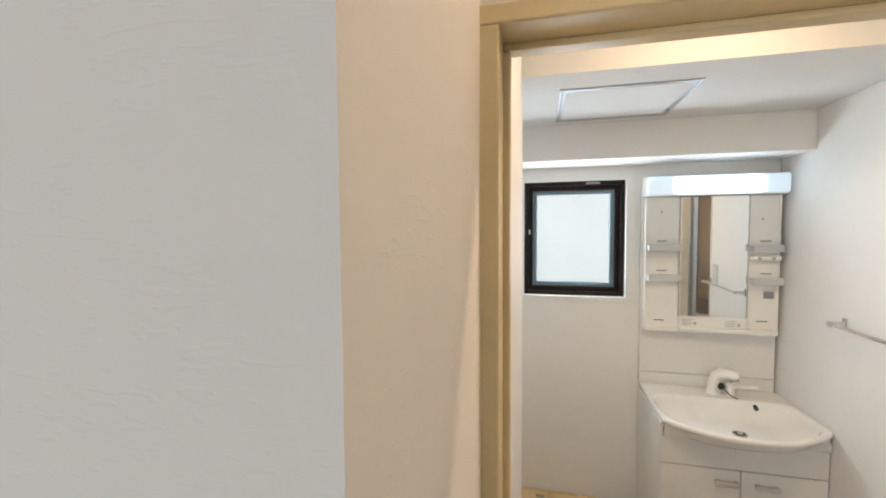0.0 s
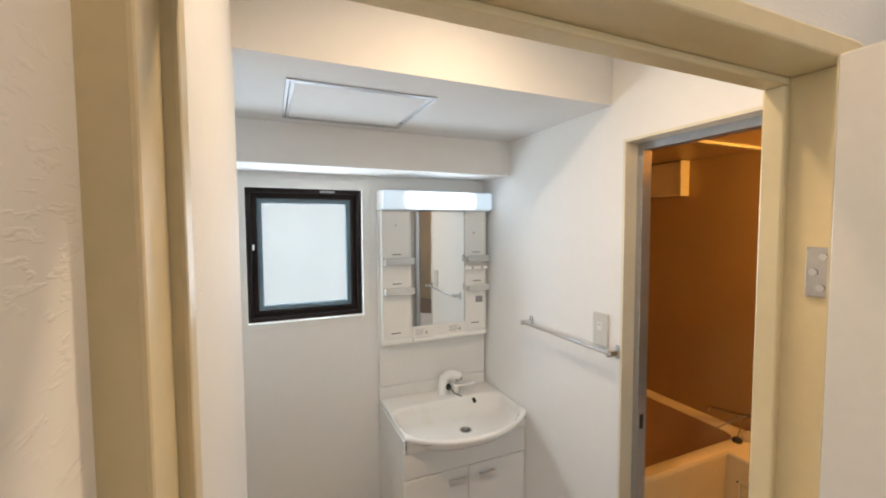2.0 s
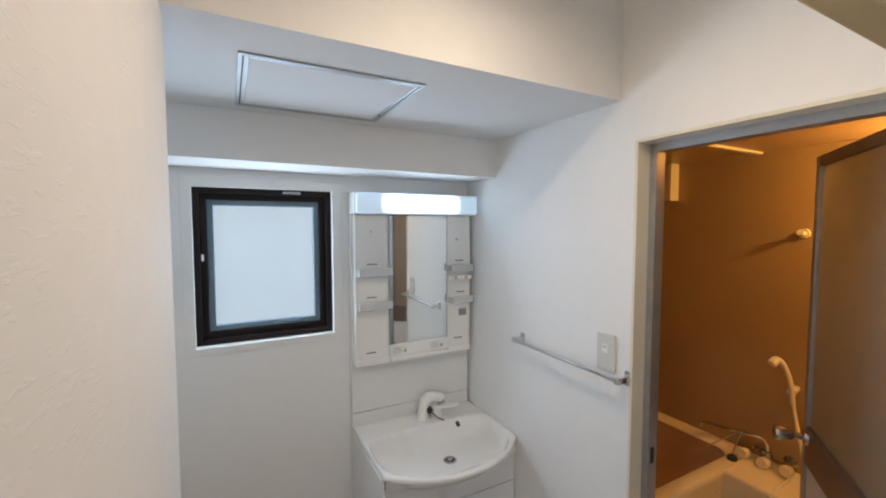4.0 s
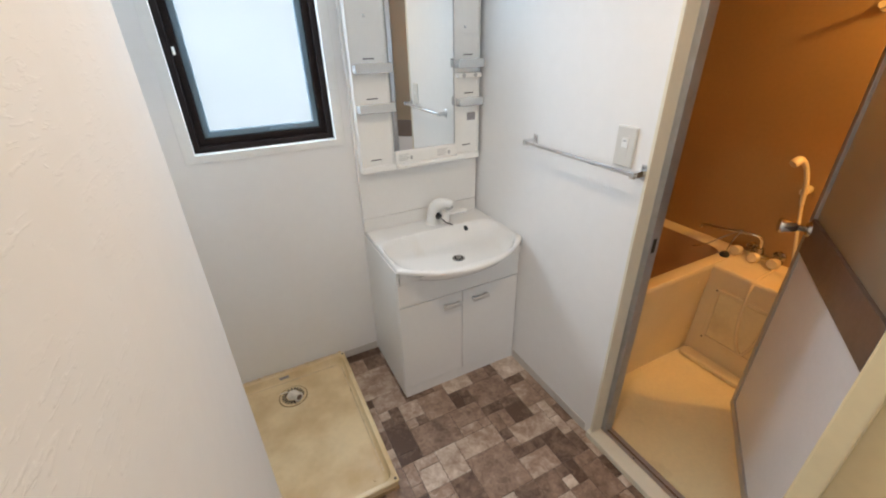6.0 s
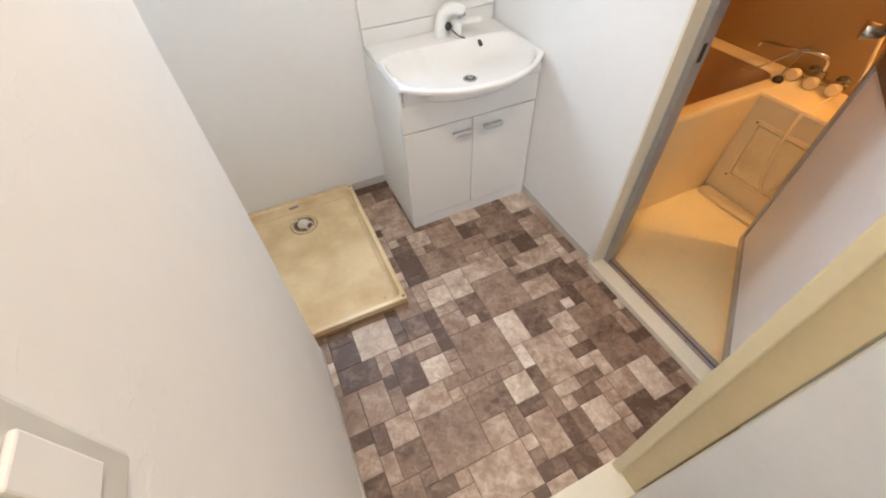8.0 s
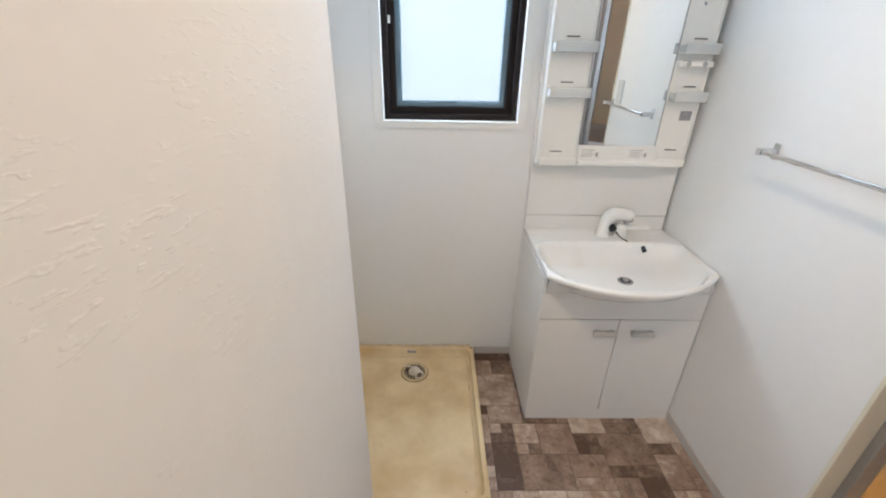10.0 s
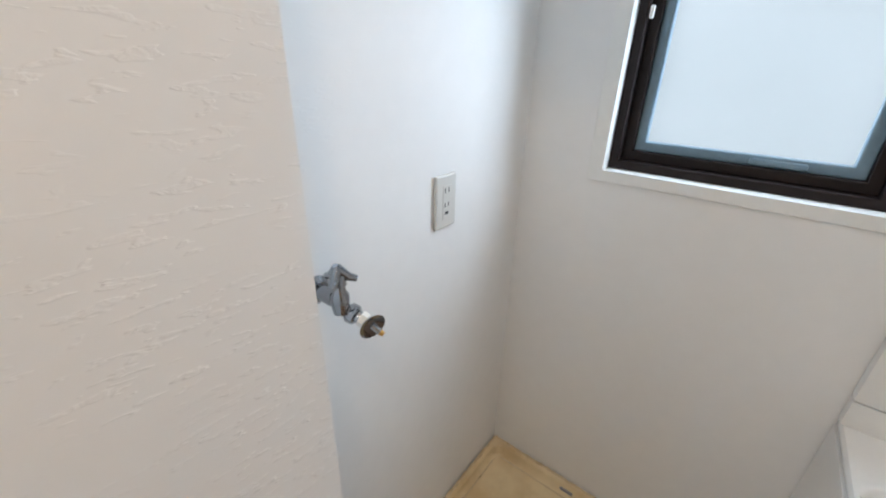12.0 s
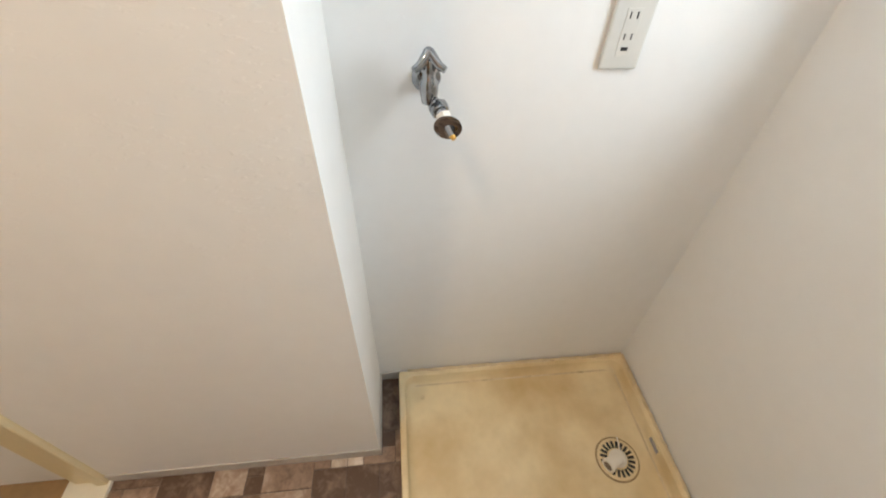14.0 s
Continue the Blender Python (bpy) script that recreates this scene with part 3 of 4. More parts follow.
def basin():
    s = thing("washbasin", (0, 0, -0.022), "white bow-fronted washbasin with a wide shallow bowl", "basin")
    bm = bmesh.new()
    nu, nv = 72, 60
    x0, x1, top = -0.594, -0.004, 0.722
    grid = []
    for j in range(nv + 1):
        row = []
        for i in range(nu + 1):
            x = x0 + (x1 - x0) * i / nu
            yf = front_y(x)
            y = -0.004 + (yf + 0.004) * j / nv
            cx, a = -0.299, 0.288
            dx = abs(x - cx) / a
            back, fore = -0.160, yf + 0.010
            dy = abs(y - (back + fore) / 2) / ((back - fore) / 2)
            r = (dx ** 6.5 + dy ** 4.5) ** (1 / 5.0)
            depth = 0.085 * (1 - min(1.0, r) ** 7.0)
            edge = max(0.0, 1 - min(1.0, (y - yf) / 0.012)) if y - yf < 0.012 else 0.0
            lip = 0.004 * edge ** 2
            row.append(bm.verts.new((x, y, top - depth - lip)))
        grid.append(row)
    for j in range(nv):
        for i in range(nu):
            bm.faces.new((grid[j][i], grid[j][i + 1], grid[j + 1][i + 1], grid[j + 1][i])[::-1])
    # rolled rim and sloping underside along left, front and right
    rim = [grid[j][0] for j in range(nv + 1)] + grid[nv][1:] + [grid[j][nu] for j in range(nv - 1, -1, -1)]
    prev = rim
    for out, z in ((0.003, 0.7155), (0.004, 0.709), (0.002, 0.703), (-0.014, 0.699)):
        cur = []
        for v0 in rim:
            x, y = v0.co.x, v0.co.y
            ox = -out if x < x0 + 1e-4 else (0.0 if x > x1 - 1e-4 else 0.0)
            oy = -out if y < front_y(x) + 1e-4 else 0.0
            cur.append(bm.verts.new((x + ox, y + oy, z)))
        for k in range(len(rim) - 1):
            bm.faces.new((prev[k], prev[k + 1], cur[k + 1], cur[k]))
        prev = cur
    for w, z in ((0.55, 0.670), (0.15, 0.642)):
        cur = []
        for v0 in rim:
            x, y = v0.co.x, v0.co.y
            base = max(y, -0.4065)
            cur.append(bm.verts.new((min(max(x, x0 + 0.002), x1), base + (y + 0.016 - base) * w if y < -0.42 else y, z)))
        for k in range(len(rim) - 1):
            bm.faces.new((prev[k], prev[k + 1], cur[k + 1], cur[k]))
        prev = cur
    bmesh.ops.recalc_face_normals(bm, faces=bm.faces)
    smooth(part("bowl", bm, M["white_gloss"], s), 50)
    b = bmesh.new()
    sweep(b, [(-0.272, -0.320, 0.630), (-0.272, -0.320, 0.640), (-0.272, -0.320, 0.6415)], [0.028, 0.028, 0.025], 24)
    sweep(b, [(-0.272, -0.320, 0.6415), (-0.272, -0.320, 0.646), (-0.272, -0.320, 0.6475)], [0.013, 0.012, 0.008], 24)
    smooth(part("waste", b, M["chrome_worn"], s, "chrome plug hole"))
    smooth(part("plug_gap", bar((-0.272, -0.320, 0.6405), (-0.272, -0.320, 0.6425), 0.0205, 24), M["dark"], s, "dark gap round the plug"))
    smooth(part("overflow", sweep(bmesh.new(), [(-0.150, -0.164, 0.704), (-0.150, -0.182, 0.694)], 0.0085, 16), M["dark"], s, "dark overflow hole"))
    return s


basin()


def faucet():
    f = thing("basin_faucet", (-0.258, -0.090, 0.700), "white single-lever pull-out basin faucet", "faucet")
    b = sweep(bmesh.new(), [(-0.032, 0.004, 0.0), (-0.028, 0.002, 0.040), (-0.023, 0.0, 0.070), (-0.018, -0.003, 0.086), (-0.008, -0.009, 0.097), (0.006, -0.016, 0.102), (0.022, -0.025, 0.104)], [0.026, 0.0245, 0.024, 0.025, 0.025, 0.0235, 0.022], 20)
    smooth(part("body", b, M["plastic"], f))
    smooth(part("collar", sweep(bmesh.new(), [(-0.030, 0.004, 0.0), (-0.030, 0.004, 0.008)], [0.031, 0.029], 20), M["plastic"], f))
    b = sweep(bmesh.new(), [(0.018, -0.025, 0.104), (0.040, -0.039, 0.102), (0.052, -0.046, 0.096)], [0.0225, 0.0215, 0.018], 20)
    smooth(part("spout_head", b, M["plastic"], f))
    smooth(part("spray_ring", bar((0.040, -0.040, 0.084), (0.043, -0.043, 0.074), 0.0185, 20), M["plastic_grey"], f, "grey spray ring"))
    smooth(part("hose_socket", bar((-0.008, -0.014, 0.046), (-0.006, -0.030, 0.038), 0.0145, 18), M["black"], f, "dark round hose socket"))
    b = sweep(bmesh.new(), [(0.032, -0.010, 0.0), (0.032, -0.012, 0.030), (0.034, -0.014, 0.048), (0.035, -0.015, 0.056)], [0.025, 0.023, 0.022, 0.014], 20)
    smooth(part("lever_base", b, M["plastic"], f))
    b = sweep(bmesh.new(), arc([(0.040, -0.024, 0.046), (0.080, -0.044, 0.052), (0.114, -0.056, 0.055), (0.124, -0.048, 0.055), (0.112, -0.036, 0.054), (0.078, -0.022, 0.050), (0.044, -0.004, 0.044)], 5), 0.0085, 10)
    smooth(part("lever", b, M["plastic"], f, "white loop lever"))
    b = sweep(bmesh.new(), arc([(0.004, -0.030, 0.030), (0.022, -0.048, 0.012), (0.046, -0.066, 0.002)], 4), 0.0028, 8)
    smooth(part("chain", b, M["dark"], f))
    return f


faucet()


def mirror_cabinet():
    c = thing("mirror_cabinet", (0, 0, -0.018), "white vanity mirror unit with side shelves and a lit lamp", "mirror cabinet")
    part("backboard", boxes((-0.600, -0.012, -0.030, -0.002, 0.782, 1.655), bevel=0.001), M["laminate"], c)
    part("splash_strip", boxes((-0.600, -0.012, -0.030, -0.002, 0.7185, 0.779), bevel=0.001), M["laminate"], c)
    # side columns, with a rounded foot
    for x0, x1 in ((-0.590, -0.442), (-0.148, -0.022)):
        col = part("column", ring_frame((x0, x1, 1.000, 1.654), (x0 + 0.007, x1 - 0.007, 1.022, 1.650), -0.066, -0.030, bevel=0.003), M["plastic"], c)
        part("column_back", boxes((x0 + 0.007, x1 - 0.007, -0.0615, -0.030, 1.022, 1.650)), M["plastic"], col)
        part("foot", boxes((x0 + 0.002, x1 - 0.002, -0.078, -0.066, 1.000, 1.030), bevel=0.005), M["plastic"], col)
    b = boxes((-0.437, -0.153, -0.066, -0.0625, 1.078, 1.652))
    bmesh.ops.rotate(b, cent=(-0.295, -0.064, 1.36), matrix=Matrix.Rotation(radians(-0.7), 3, "Z"), verts=b.verts)
    m = part("mirror", b, M["mirror"], c, "plain rectangular mirror")
    part("mirror_edge", boxes((-0.441, -0.4375, -0.069, -0.031, 1.078, 1.654)), M["plastic_grey"], m)
    part("mirror_edge", boxes((-0.1525, -0.149, -0.069, -0.031, 1.078, 1.654)), M["plastic_grey"], m)
    part("mirror_backing", boxes((-0.437, -0.153, -0.0570, -0.0302, 1.078, 1.652)), M["plastic_grey"], m)
    t = part("tray", boxes((-0.440, -0.150, -0.072, -0.030, 1.022, 1.0775), bevel=0.003), M["plastic"], c)
    part("tray_lip", boxes((-0.441, -0.149, -0.100, -0.0725, 1.008, 1.026), bevel=0.005), M["plastic"], t)
    for x in (-0.400, -0.215):
        for k in range(4):
            part("notice_line", boxes((x - 0.026, x + 0.014 + 0.01 * (k % 2), -0.0726, -0.0721, 1.036 + 0.008 * k, 1.0385 + 0.008 * k)), M["ink"], t)
        part("notice_mark", boxes((x + 0.028, x + 0.038, -0.0726, -0.0721, 1.036, 1.052)), M["ink"], t)
    # shelves: milky trays with a front rail
    for x0, x1, z in ((-0.583, -0.438, 1.392), (-0.583, -0.438, 1.248), (-0.146, -0.026, 1.392), (-0.142, -0.026, 1.240)):
        s = part("shelf", boxes((x0, x1, -0.106, -0.0616, z, z + 0.006), bevel=0.002), M["shelf"], c, "milky acrylic tray shelf")
        part("shelf_rail", boxes((x0, x1, -0.108, -0.104, z, z + 0.034), bevel=0.0015), M["shelf"], s)
        part("shelf_side", boxes((x0, x0 + 0.004, -0.104, -0.0616, z + 0.006, z + 0.028)), M["shelf"], s)
        part("shelf_side", boxes((x1 - 0.004, x1, -0.104, -0.0616, z + 0.006, z + 0.028)), M["shelf"], s)
        part("slot", boxes((x0 + 0.045, x0 + 0.090, -0.0625, -0.0610, z + 0.046, z + 0.050)), M["dark"], s)
    hold = part("brush_holder", boxes((-0.142, -0.030, -0.098, -0.0616, 1.352, 1.372), bevel=0.004), M["plastic"], c)
    for x in (-0.118, -0.062):
        smooth(part("hole", bar((x, -0.0985, 1.362), (x, -0.097, 1.362), 0.009, 14), M["plastic_grey"], hold))
    for x0, z in ((-0.545, 1.050), (-0.108, 1.062)):
        part("slot", boxes((x0, x0 + 0.045, -0.0625, -0.0610, z, z + 0.004)), M["dark"], c)
    part("switch_label", boxes((-0.082, -0.040, -0.0630, -0.0610, 1.172, 1.205)), M["sticker"], c, "small grey sticker")
    for x, z in ((-0.520, 1.585), (-0.095, 1.545)):
        smooth(part("hook", bar((x, -0.061, z), (x, -0.069, z - 0.006), 0.0035, 8), M["plastic_grey"], c))
    lampbox = part("lamp_box", boxes((-0.600, -0.012, -0.095, -0.002, 1.656, 1.748), bevel=0.003), M["laminate"], c)
    smooth(part("lamp_cover", boxes((-0.597, -0.015, -0.124, -0.0955, 1.658, 1.746), bevel=0.010), M["cover"], lampbox, "lit milky lamp cover"))
    return c


mirror_cabinet()

# ---- towel rail, switch plates, outlet ----


def towel_rail():
    r = thing("towel_rail", (0, 0, 0), "chrome wall towel rail", "towel rail")
    z = 1.126
    part("rail", boxes((-0.052, -0.040, -0.958, -0.438, z - 0.006, z + 0.006), bevel=0.003), M["chrome"], r)
    for y in (-0.450, -0.945):
        part("bracket", boxes((-0.056, -0.004, y - 0.008, y + 0.008, z - 0.010, z + 0.010), bevel=0.003), M["chrome"], r)
        part("rose", boxes((-0.006, -0.0005, y - 0.011, y + 0.011, z - 0.022, z + 0.024), bevel=0.003), M["chrome"], r)
    return r


towel_rail()


def plate_local(name, where, turn, label, category):
    """A 70 x 120 mm wall plate; its local y looks into the room."""
    p = thing(name, where, label, category, turn=turn)
    part("plate", boxes((-0.035, 0.035, 0.0005, 0.009, -0.06, 0.06), bevel=0.0045), M["plate"], p)
    return p


def switch_plate(name, where, turn, label):
    p = plate_local(name, where, turn, label, "switch")
    part("rocker", boxes((-0.011, 0.011, 0.0088, 0.0125, -0.002, 0.026), bevel=0.0015), M["shelf_solid"], p)
    part("indicator", boxes((-0.006, 0.006, 0.0126, 0.0132, 0.016, 0.020)), M["plastic_grey"], p)
    part("blank", boxes((-0.011, 0.011, 0.0088, 0.0105, -0.030, -0.006), bevel=0.001), M["plate"], p)
    return p


switch_plate("light_switch", (0.0, -0.866, 1.187), 90, "ivory wall switch plate beside the bathroom door")


def entrance_switch():
    """A plate with one wide paddle, tight against the door frame."""
    p = thing("light_switch", (XL, -1.578, 1.190), "ivory wide-paddle switch plate against the entrance frame", "switch", turn=-90)
    part("plate", boxes((-0.0215, 0.0215, 0.0005, 0.009, -0.06, 0.06), bevel=0.0045), M["plate"], p)
    part("paddle", boxes((-0.0060, 0.0185, 0.0088, 0.0130, -0.032, 0.020), bevel=0.0015), M["shelf_solid"], p)
    part("indicator", boxes((-0.0075, -0.0062, 0.0088, 0.0094, -0.016, 0.010)), M["plastic_grey"], p)
    return p


entrance_switch()


def outlet():
    p = plate_local("wall_outlet", (XA, -0.360, 1.088), -90, "ivory double wall outlet with an earth terminal", "outlet")
    part("insert", boxes((-0.013, 0.013, 0.0088, 0.0100, -0.038, 0.036), bevel=0.0008), M["plate"], p)
    for z in (0.026, -0.006):
        for x in (-0.006, 0.006):
            part("slot", boxes((x - 0.0012, x + 0.0012, 0.0098, 0.0104, z - 0.005, z + 0.005)), M["dark"], p)
    part("earth_flap", boxes((-0.006, 0.006, 0.0098, 0.0105, -0.028, -0.022)), M["dark"], p)
    return p


outlet()

# ---- washing machine tap ----


def tap():
    t = thing("washing_machine_tap", (XA, -0.694, 1.017), "chrome washing machine tap with a cross handle", "tap")
    b = bmesh.new()
    sweep(b, [(0, 0, 0), (0.004, 0, 0), (0.011, 0, 0)], [0.025, 0.025, 0.017], 24)
    smooth(part("flange", b, M["tap_chrome"], t))
    smooth(part("inlet", sweep(bmesh.new(), [(0.008, 0, 0), (0.046, 0, 0), (0.060, 0.000, 0.0)], [0.013, 0.013, 0.011], 18), M["tap_chrome"], t))
    b = bmesh.new()
    sweep(b, [(0.060, 0, -0.018), (0.060, 0, 0.0), (0.060, 0, 0.014), (0.060, 0, 0.020), (0.060, 0, 0.036)], [0.012, 0.015, 0.015, 0.011, 0.009], 18)
    smooth(part("body", b, M["tap_chrome"], t))
    h = part("handle", sweep(bmesh.new(), [(0.060, 0, 0.032), (0.060, 0, 0.050)], [0.013, 0.010], 16), M["tap_chrome"], t)
    for k in range(3):
        a = radians(60 + 120 * k)
        b = sweep(bmesh.new(), [(0.060, 0, 0.060), (0.060 + 0.016 * math.cos(a), 0.016 * math.sin(a), 0.043), (0.060 + 0.028 * math.cos(a), 0.028 * math.sin(a), 0.038)], [0.0085, 0.007, 0.0055], 12)
        smooth(part("spoke", b, M["tap_chrome"], h))
    smooth(part("index_cap", bar((0.060, 0, 0.050), (0.060, 0, 0.0525), 0.008, 16), M["teal"], h, "teal index cap"))
    b = bmesh.new()
    sweep(b, arc([(0.060, 0.0, -0.004), (0.062, 0.005, -0.014), (0.064, 0.010, -0.020), (0.066, 0.014, -0.025)], 5), 0.0105, 14)
    smooth(part("spout", b, M["tap_chrome"], t))
    smooth(part("union_nut", sweep(bmesh.new(), [(0.060, 0.013, -0.023), (0.063, 0.014, -0.024), (0.072, 0.018, -0.028), (0.075, 0.019, -0.029)], [0.014, 0.0165, 0.0165, 0.014], 8), M["tap_chrome"], t))
    smooth(part("collar", sweep(bmesh.new(), [(0.075, 0.019, -0.029), (0.090, 0.024, -0.036)], [0.0105, 0.0095], 16), M["tap_chrome"], t))
    smooth(part("washer_nut", sweep(bmesh.new(), [(0.080, 0.021, -0.031), (0.084, 0.0225, -0.033), (0.090, 0.0245, -0.036)], [0.0125, 0.0135, 0.0125], 6), M["pipe"], t, "white plastic nut"))
    b = bmesh.new()
    sweep(b, [(0.0890, 0.0295, -0.0395), (0.0944, 0.0286, -0.0410), (0.0980, 0.0280, -0.0420), (0.1007, 0.0276, -0.0428), (0.0985, 0.0279, -0.0421)], [0.010, 0.0180, 0.0225, 0.0230, 0.0170], 28)
    smooth(part("hose_cup", b, M["tap_chrome"], t))
    smooth(part("nozzle", sweep(bmesh.new(), [(0.098, 0.028, -0.042), (0.110, 0.034, -0.052)], [0.006, 0.005], 12), M["tap_chrome"], t))
    smooth(part("tip", sweep(bmesh.new(), [(0.110, 0.034, -0.052), (0.115, 0.037, -0.056)], [0.0052, 0.004], 12), M["brass"], t, "brass tip"))
    return t


tap()

# ---- washing machine pan ----


def bm_v(b, co):
    return b.verts.new(co)


def machine_pan():
    p = thing("washing_machine_pan", (0, 0, 0), "yellowed cream plastic washing machine pan, stained", "drain pan")
    x0, x1, y0, y1, zt = -1.389, -0.784, -0.788, -0.006, 0.049
    bm = bmesh.new()

    def loop(inset, z, r, n=7):
        pts = []
        for cx, cy, a0 in ((x1 - inset - r, y1 - inset - r, 0), (x0 + inset + r, y1 - inset - r, 90), (x0 + inset + r, y0 + inset + r, 180), (x1 - inset - r, y0 + inset + r, 270)):
            for k in range(n):
                a = radians(a0 + 90 * k / (n - 1))
                pts.append(bm.verts.new((cx + r * math.cos(a), cy + r * math.sin(a), z)))
        return pts

    loops = [loop(0.004, 0.001, 0.008), loop(0.004, 0.039, 0.008), loop(0.0, 0.040, 0.010), loop(0.0, zt - 0.003, 0.010), loop(0.003, zt, 0.010), loop(0.016, zt, 0.030), loop(0.019, zt - 0.003, 0.032), loop(0.024, 0.014, 0.036), loop(0.030, 0.0075, 0.040), loop(0.044, 0.005, 0.040)]
    for a, b in zip(loops, loops[1:]):
        n = len(a)
        for k in range(n):
            bm.faces.new((a[k], a[(k + 1) % n], b[(k + 1) % n], b[k]))
    bm.faces.new(loops[-1])
    bm.faces.new(loops[0][::-1])
    bmesh.ops.recalc_face_normals(bm, faces=bm.faces)
    smooth(part("tray", bm, M["pan"], p), 35)
    # brown strips: grime plus the shadow at the foot of the tray wall
    dirt = boxes((x0 + 0.048, x1 - 0.050, y1 - 0.0365, y1 - 0.0310, 0.0050, 0.0074), (x1 - 0.0365, x1 - 0.0310, y0 + 0.09, y1 - 0.050, 0.0060, 0.0076), (x0 + 0.0310, x0 + 0.0365, y0 + 0.05, y1 - 0.050, 0.0050, 0.0074))
    part("dirt_shadow_line", dirt, M["sealant"], p, "brown dirt and painted shadow along the tray edge")
    for x, y in ((x1 - 0.012, y0 + 0.014), (x1 - 0.012, y1 - 0.014)):
        smooth(part("screw_hole", bar((x, y, zt - 0.002), (x, y, zt + 0.0006), 0.0055, 12), M["dark"], p))
    part("rim_slot", boxes((-1.110, -1.066, y1 - 0.0250, y1 - 0.0195, 0.024, 0.035)), M["sticker"], p, "dark overflow slot")
    for x, y in ((x1 - 0.075, y0 + 0.070), (x0 + 0.075, y0 + 0.075)):
        smooth(part("foot_bump", sweep(bmesh.new(), [(x, y, 0.0045), (x, y, 0.007)], [0.007, 0.005], 12), M["pan"], p))
    # old sealant smeared along the walls, and the dirty foot under the front lip
    rnd = random.Random(3)
    for along, name in (("y", "sealant"), ("x", "sealant")):
        b = bmesh.new()
        n = 46
        prev = None
        for k in range(n + 1):
            u = k / n
            w, h = rnd.uniform(0.004, 0.010), rnd.uniform(0.003, 0.009)
            q = (y0 + 0.03 + (y1 - y0 - 0.032) * u) if along == "y" else (x0 + 0.004 + (x1 - x0 - 0.02) * u)
            pts = [(0.0, zt - 0.001), (w, zt + 0.0008), (w * 0.4, zt + 0.003), (0.0, zt + h)]
            cur = [bm_v(b, (XA + 0.0045 + a, q, z) if along == "y" else (q, -0.0045 - a, z)) for a, z in pts]
            if prev:
                for i in range(3):
                    b.faces.new((prev[i], prev[i + 1], cur[i + 1], cur[i]))
            prev = cur
        bmesh.ops.recalc_face_normals(b, faces=b.faces)
        smooth(part(name, b, M["sealant"], p, "smeared yellowed sealant"), 60)
    part("foot_strip", boxes((x0 + 0.01, x1 - 0.003, y0 + 0.002, y0 + 0.004, 0.0005, 0.016), (x1 - 0.005, x1 - 0.003, y0 + 0.004, y1 - 0.01, 0.0005, 0.016)), M["grime"], p, "brown grime along the foot")
    # drain: grated ring with a white elbow
    cx, cy = -1.068, -0.145
    d = part("drain", sweep(bmesh.new(), [(cx, cy, 0.0126), (cx, cy, 0.0155), (cx, cy, 0.0165)], [0.060, 0.060, 0.057], 32), M["pan"], p, "round yellowed drain cover")
    smooth(d, 30)
    d.location.z = -0.0075
    smooth(part("seam", sweep(bmesh.new(), [(cx, cy, 0.0126), (cx, cy, 0.0136)], [0.065, 0.065], 32), M["grime"], d))
    for k in range(20):
        a = 2 * math.pi * k / 20
        b = bmesh.new()
        box(b, 0.031, 0.051, -0.0040, 0.0040, 0.0160, 0.0174)
        bmesh.ops.transform(b, matrix=Matrix.Translation((cx, cy, 0)) @ Matrix.Rotation(a, 4, "Z"), verts=b.verts)
        part("grate_slot", b, M["dark"], d)
    b = bmesh.new()
    dome = [(1.4, 0.06), (1.15, 0.42), (0.8, 0.72), (0.4, 0.93), (0.05, 1.0)]
    sweep(b, [(cx, cy, 0.0170 + 0.022 * math.sin(a)) for a, k in dome[::-1]], [0.027 * k for a, k in dome[::-1]], 20)
    smooth(part("elbow_cap", b, M["pipe"], d, "white plastic drain dome"))
    b = sweep(bmesh.new(), arc([(cx + 0.004, cy - 0.006, 0.032), (cx + 0.012, cy - 0.024, 0.039), (cx + 0.022, cy - 0.044, 0.041)], 5), 0.0180, 18)
    smooth(part("elbow", b, M["pipe"], d, "white plastic hose elbow"))
    b = sweep(bmesh.new(), [(cx + 0.0212, cy - 0.0425, 0.041), (cx + 0.0240, cy - 0.0480, 0.041)], [0.0215, 0.0205], 18)
    smooth(part("elbow_flange", b, M["pipe"], d))
    smooth(part("elbow_mouth", bar((cx + 0.0241, cy - 0.0481, 0.041), (cx + 0.0244, cy - 0.0487, 0.041), 0.0135, 16), M["alu_brown"], d, "dark open elbow mouth"))
    smooth(part("cable_tie", sweep(bmesh.new(), arc([(cx - 0.006, cy + 0.004, 0.038), (cx - 0.028, cy + 0.006, 0.046), (cx - 0.052, cy + 0.012, 0.040)], 4), 0.0018, 6), M["pipe"], d))
    return p


machine_pan()

# ---- bathroom ----
BX, BYN, BYS, BZ = 1.15, 0.02, -1.78, 1.93   # far wall, window-side wall, door-side wall, ceiling
FZ = -0.02                                   # bathroom floor
structure("floor_bathroom", boxes((0.05, BX, BYS, BYN, -0.12, FZ)), M["bath_floor"], "cream moulded bathroom floor", "floor")
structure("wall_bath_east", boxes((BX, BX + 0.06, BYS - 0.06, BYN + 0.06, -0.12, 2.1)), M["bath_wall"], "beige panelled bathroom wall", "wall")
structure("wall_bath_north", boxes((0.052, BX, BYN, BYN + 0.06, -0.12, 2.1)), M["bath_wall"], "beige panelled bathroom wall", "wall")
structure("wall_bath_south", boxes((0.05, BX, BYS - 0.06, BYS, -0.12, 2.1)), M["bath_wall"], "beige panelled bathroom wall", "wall")
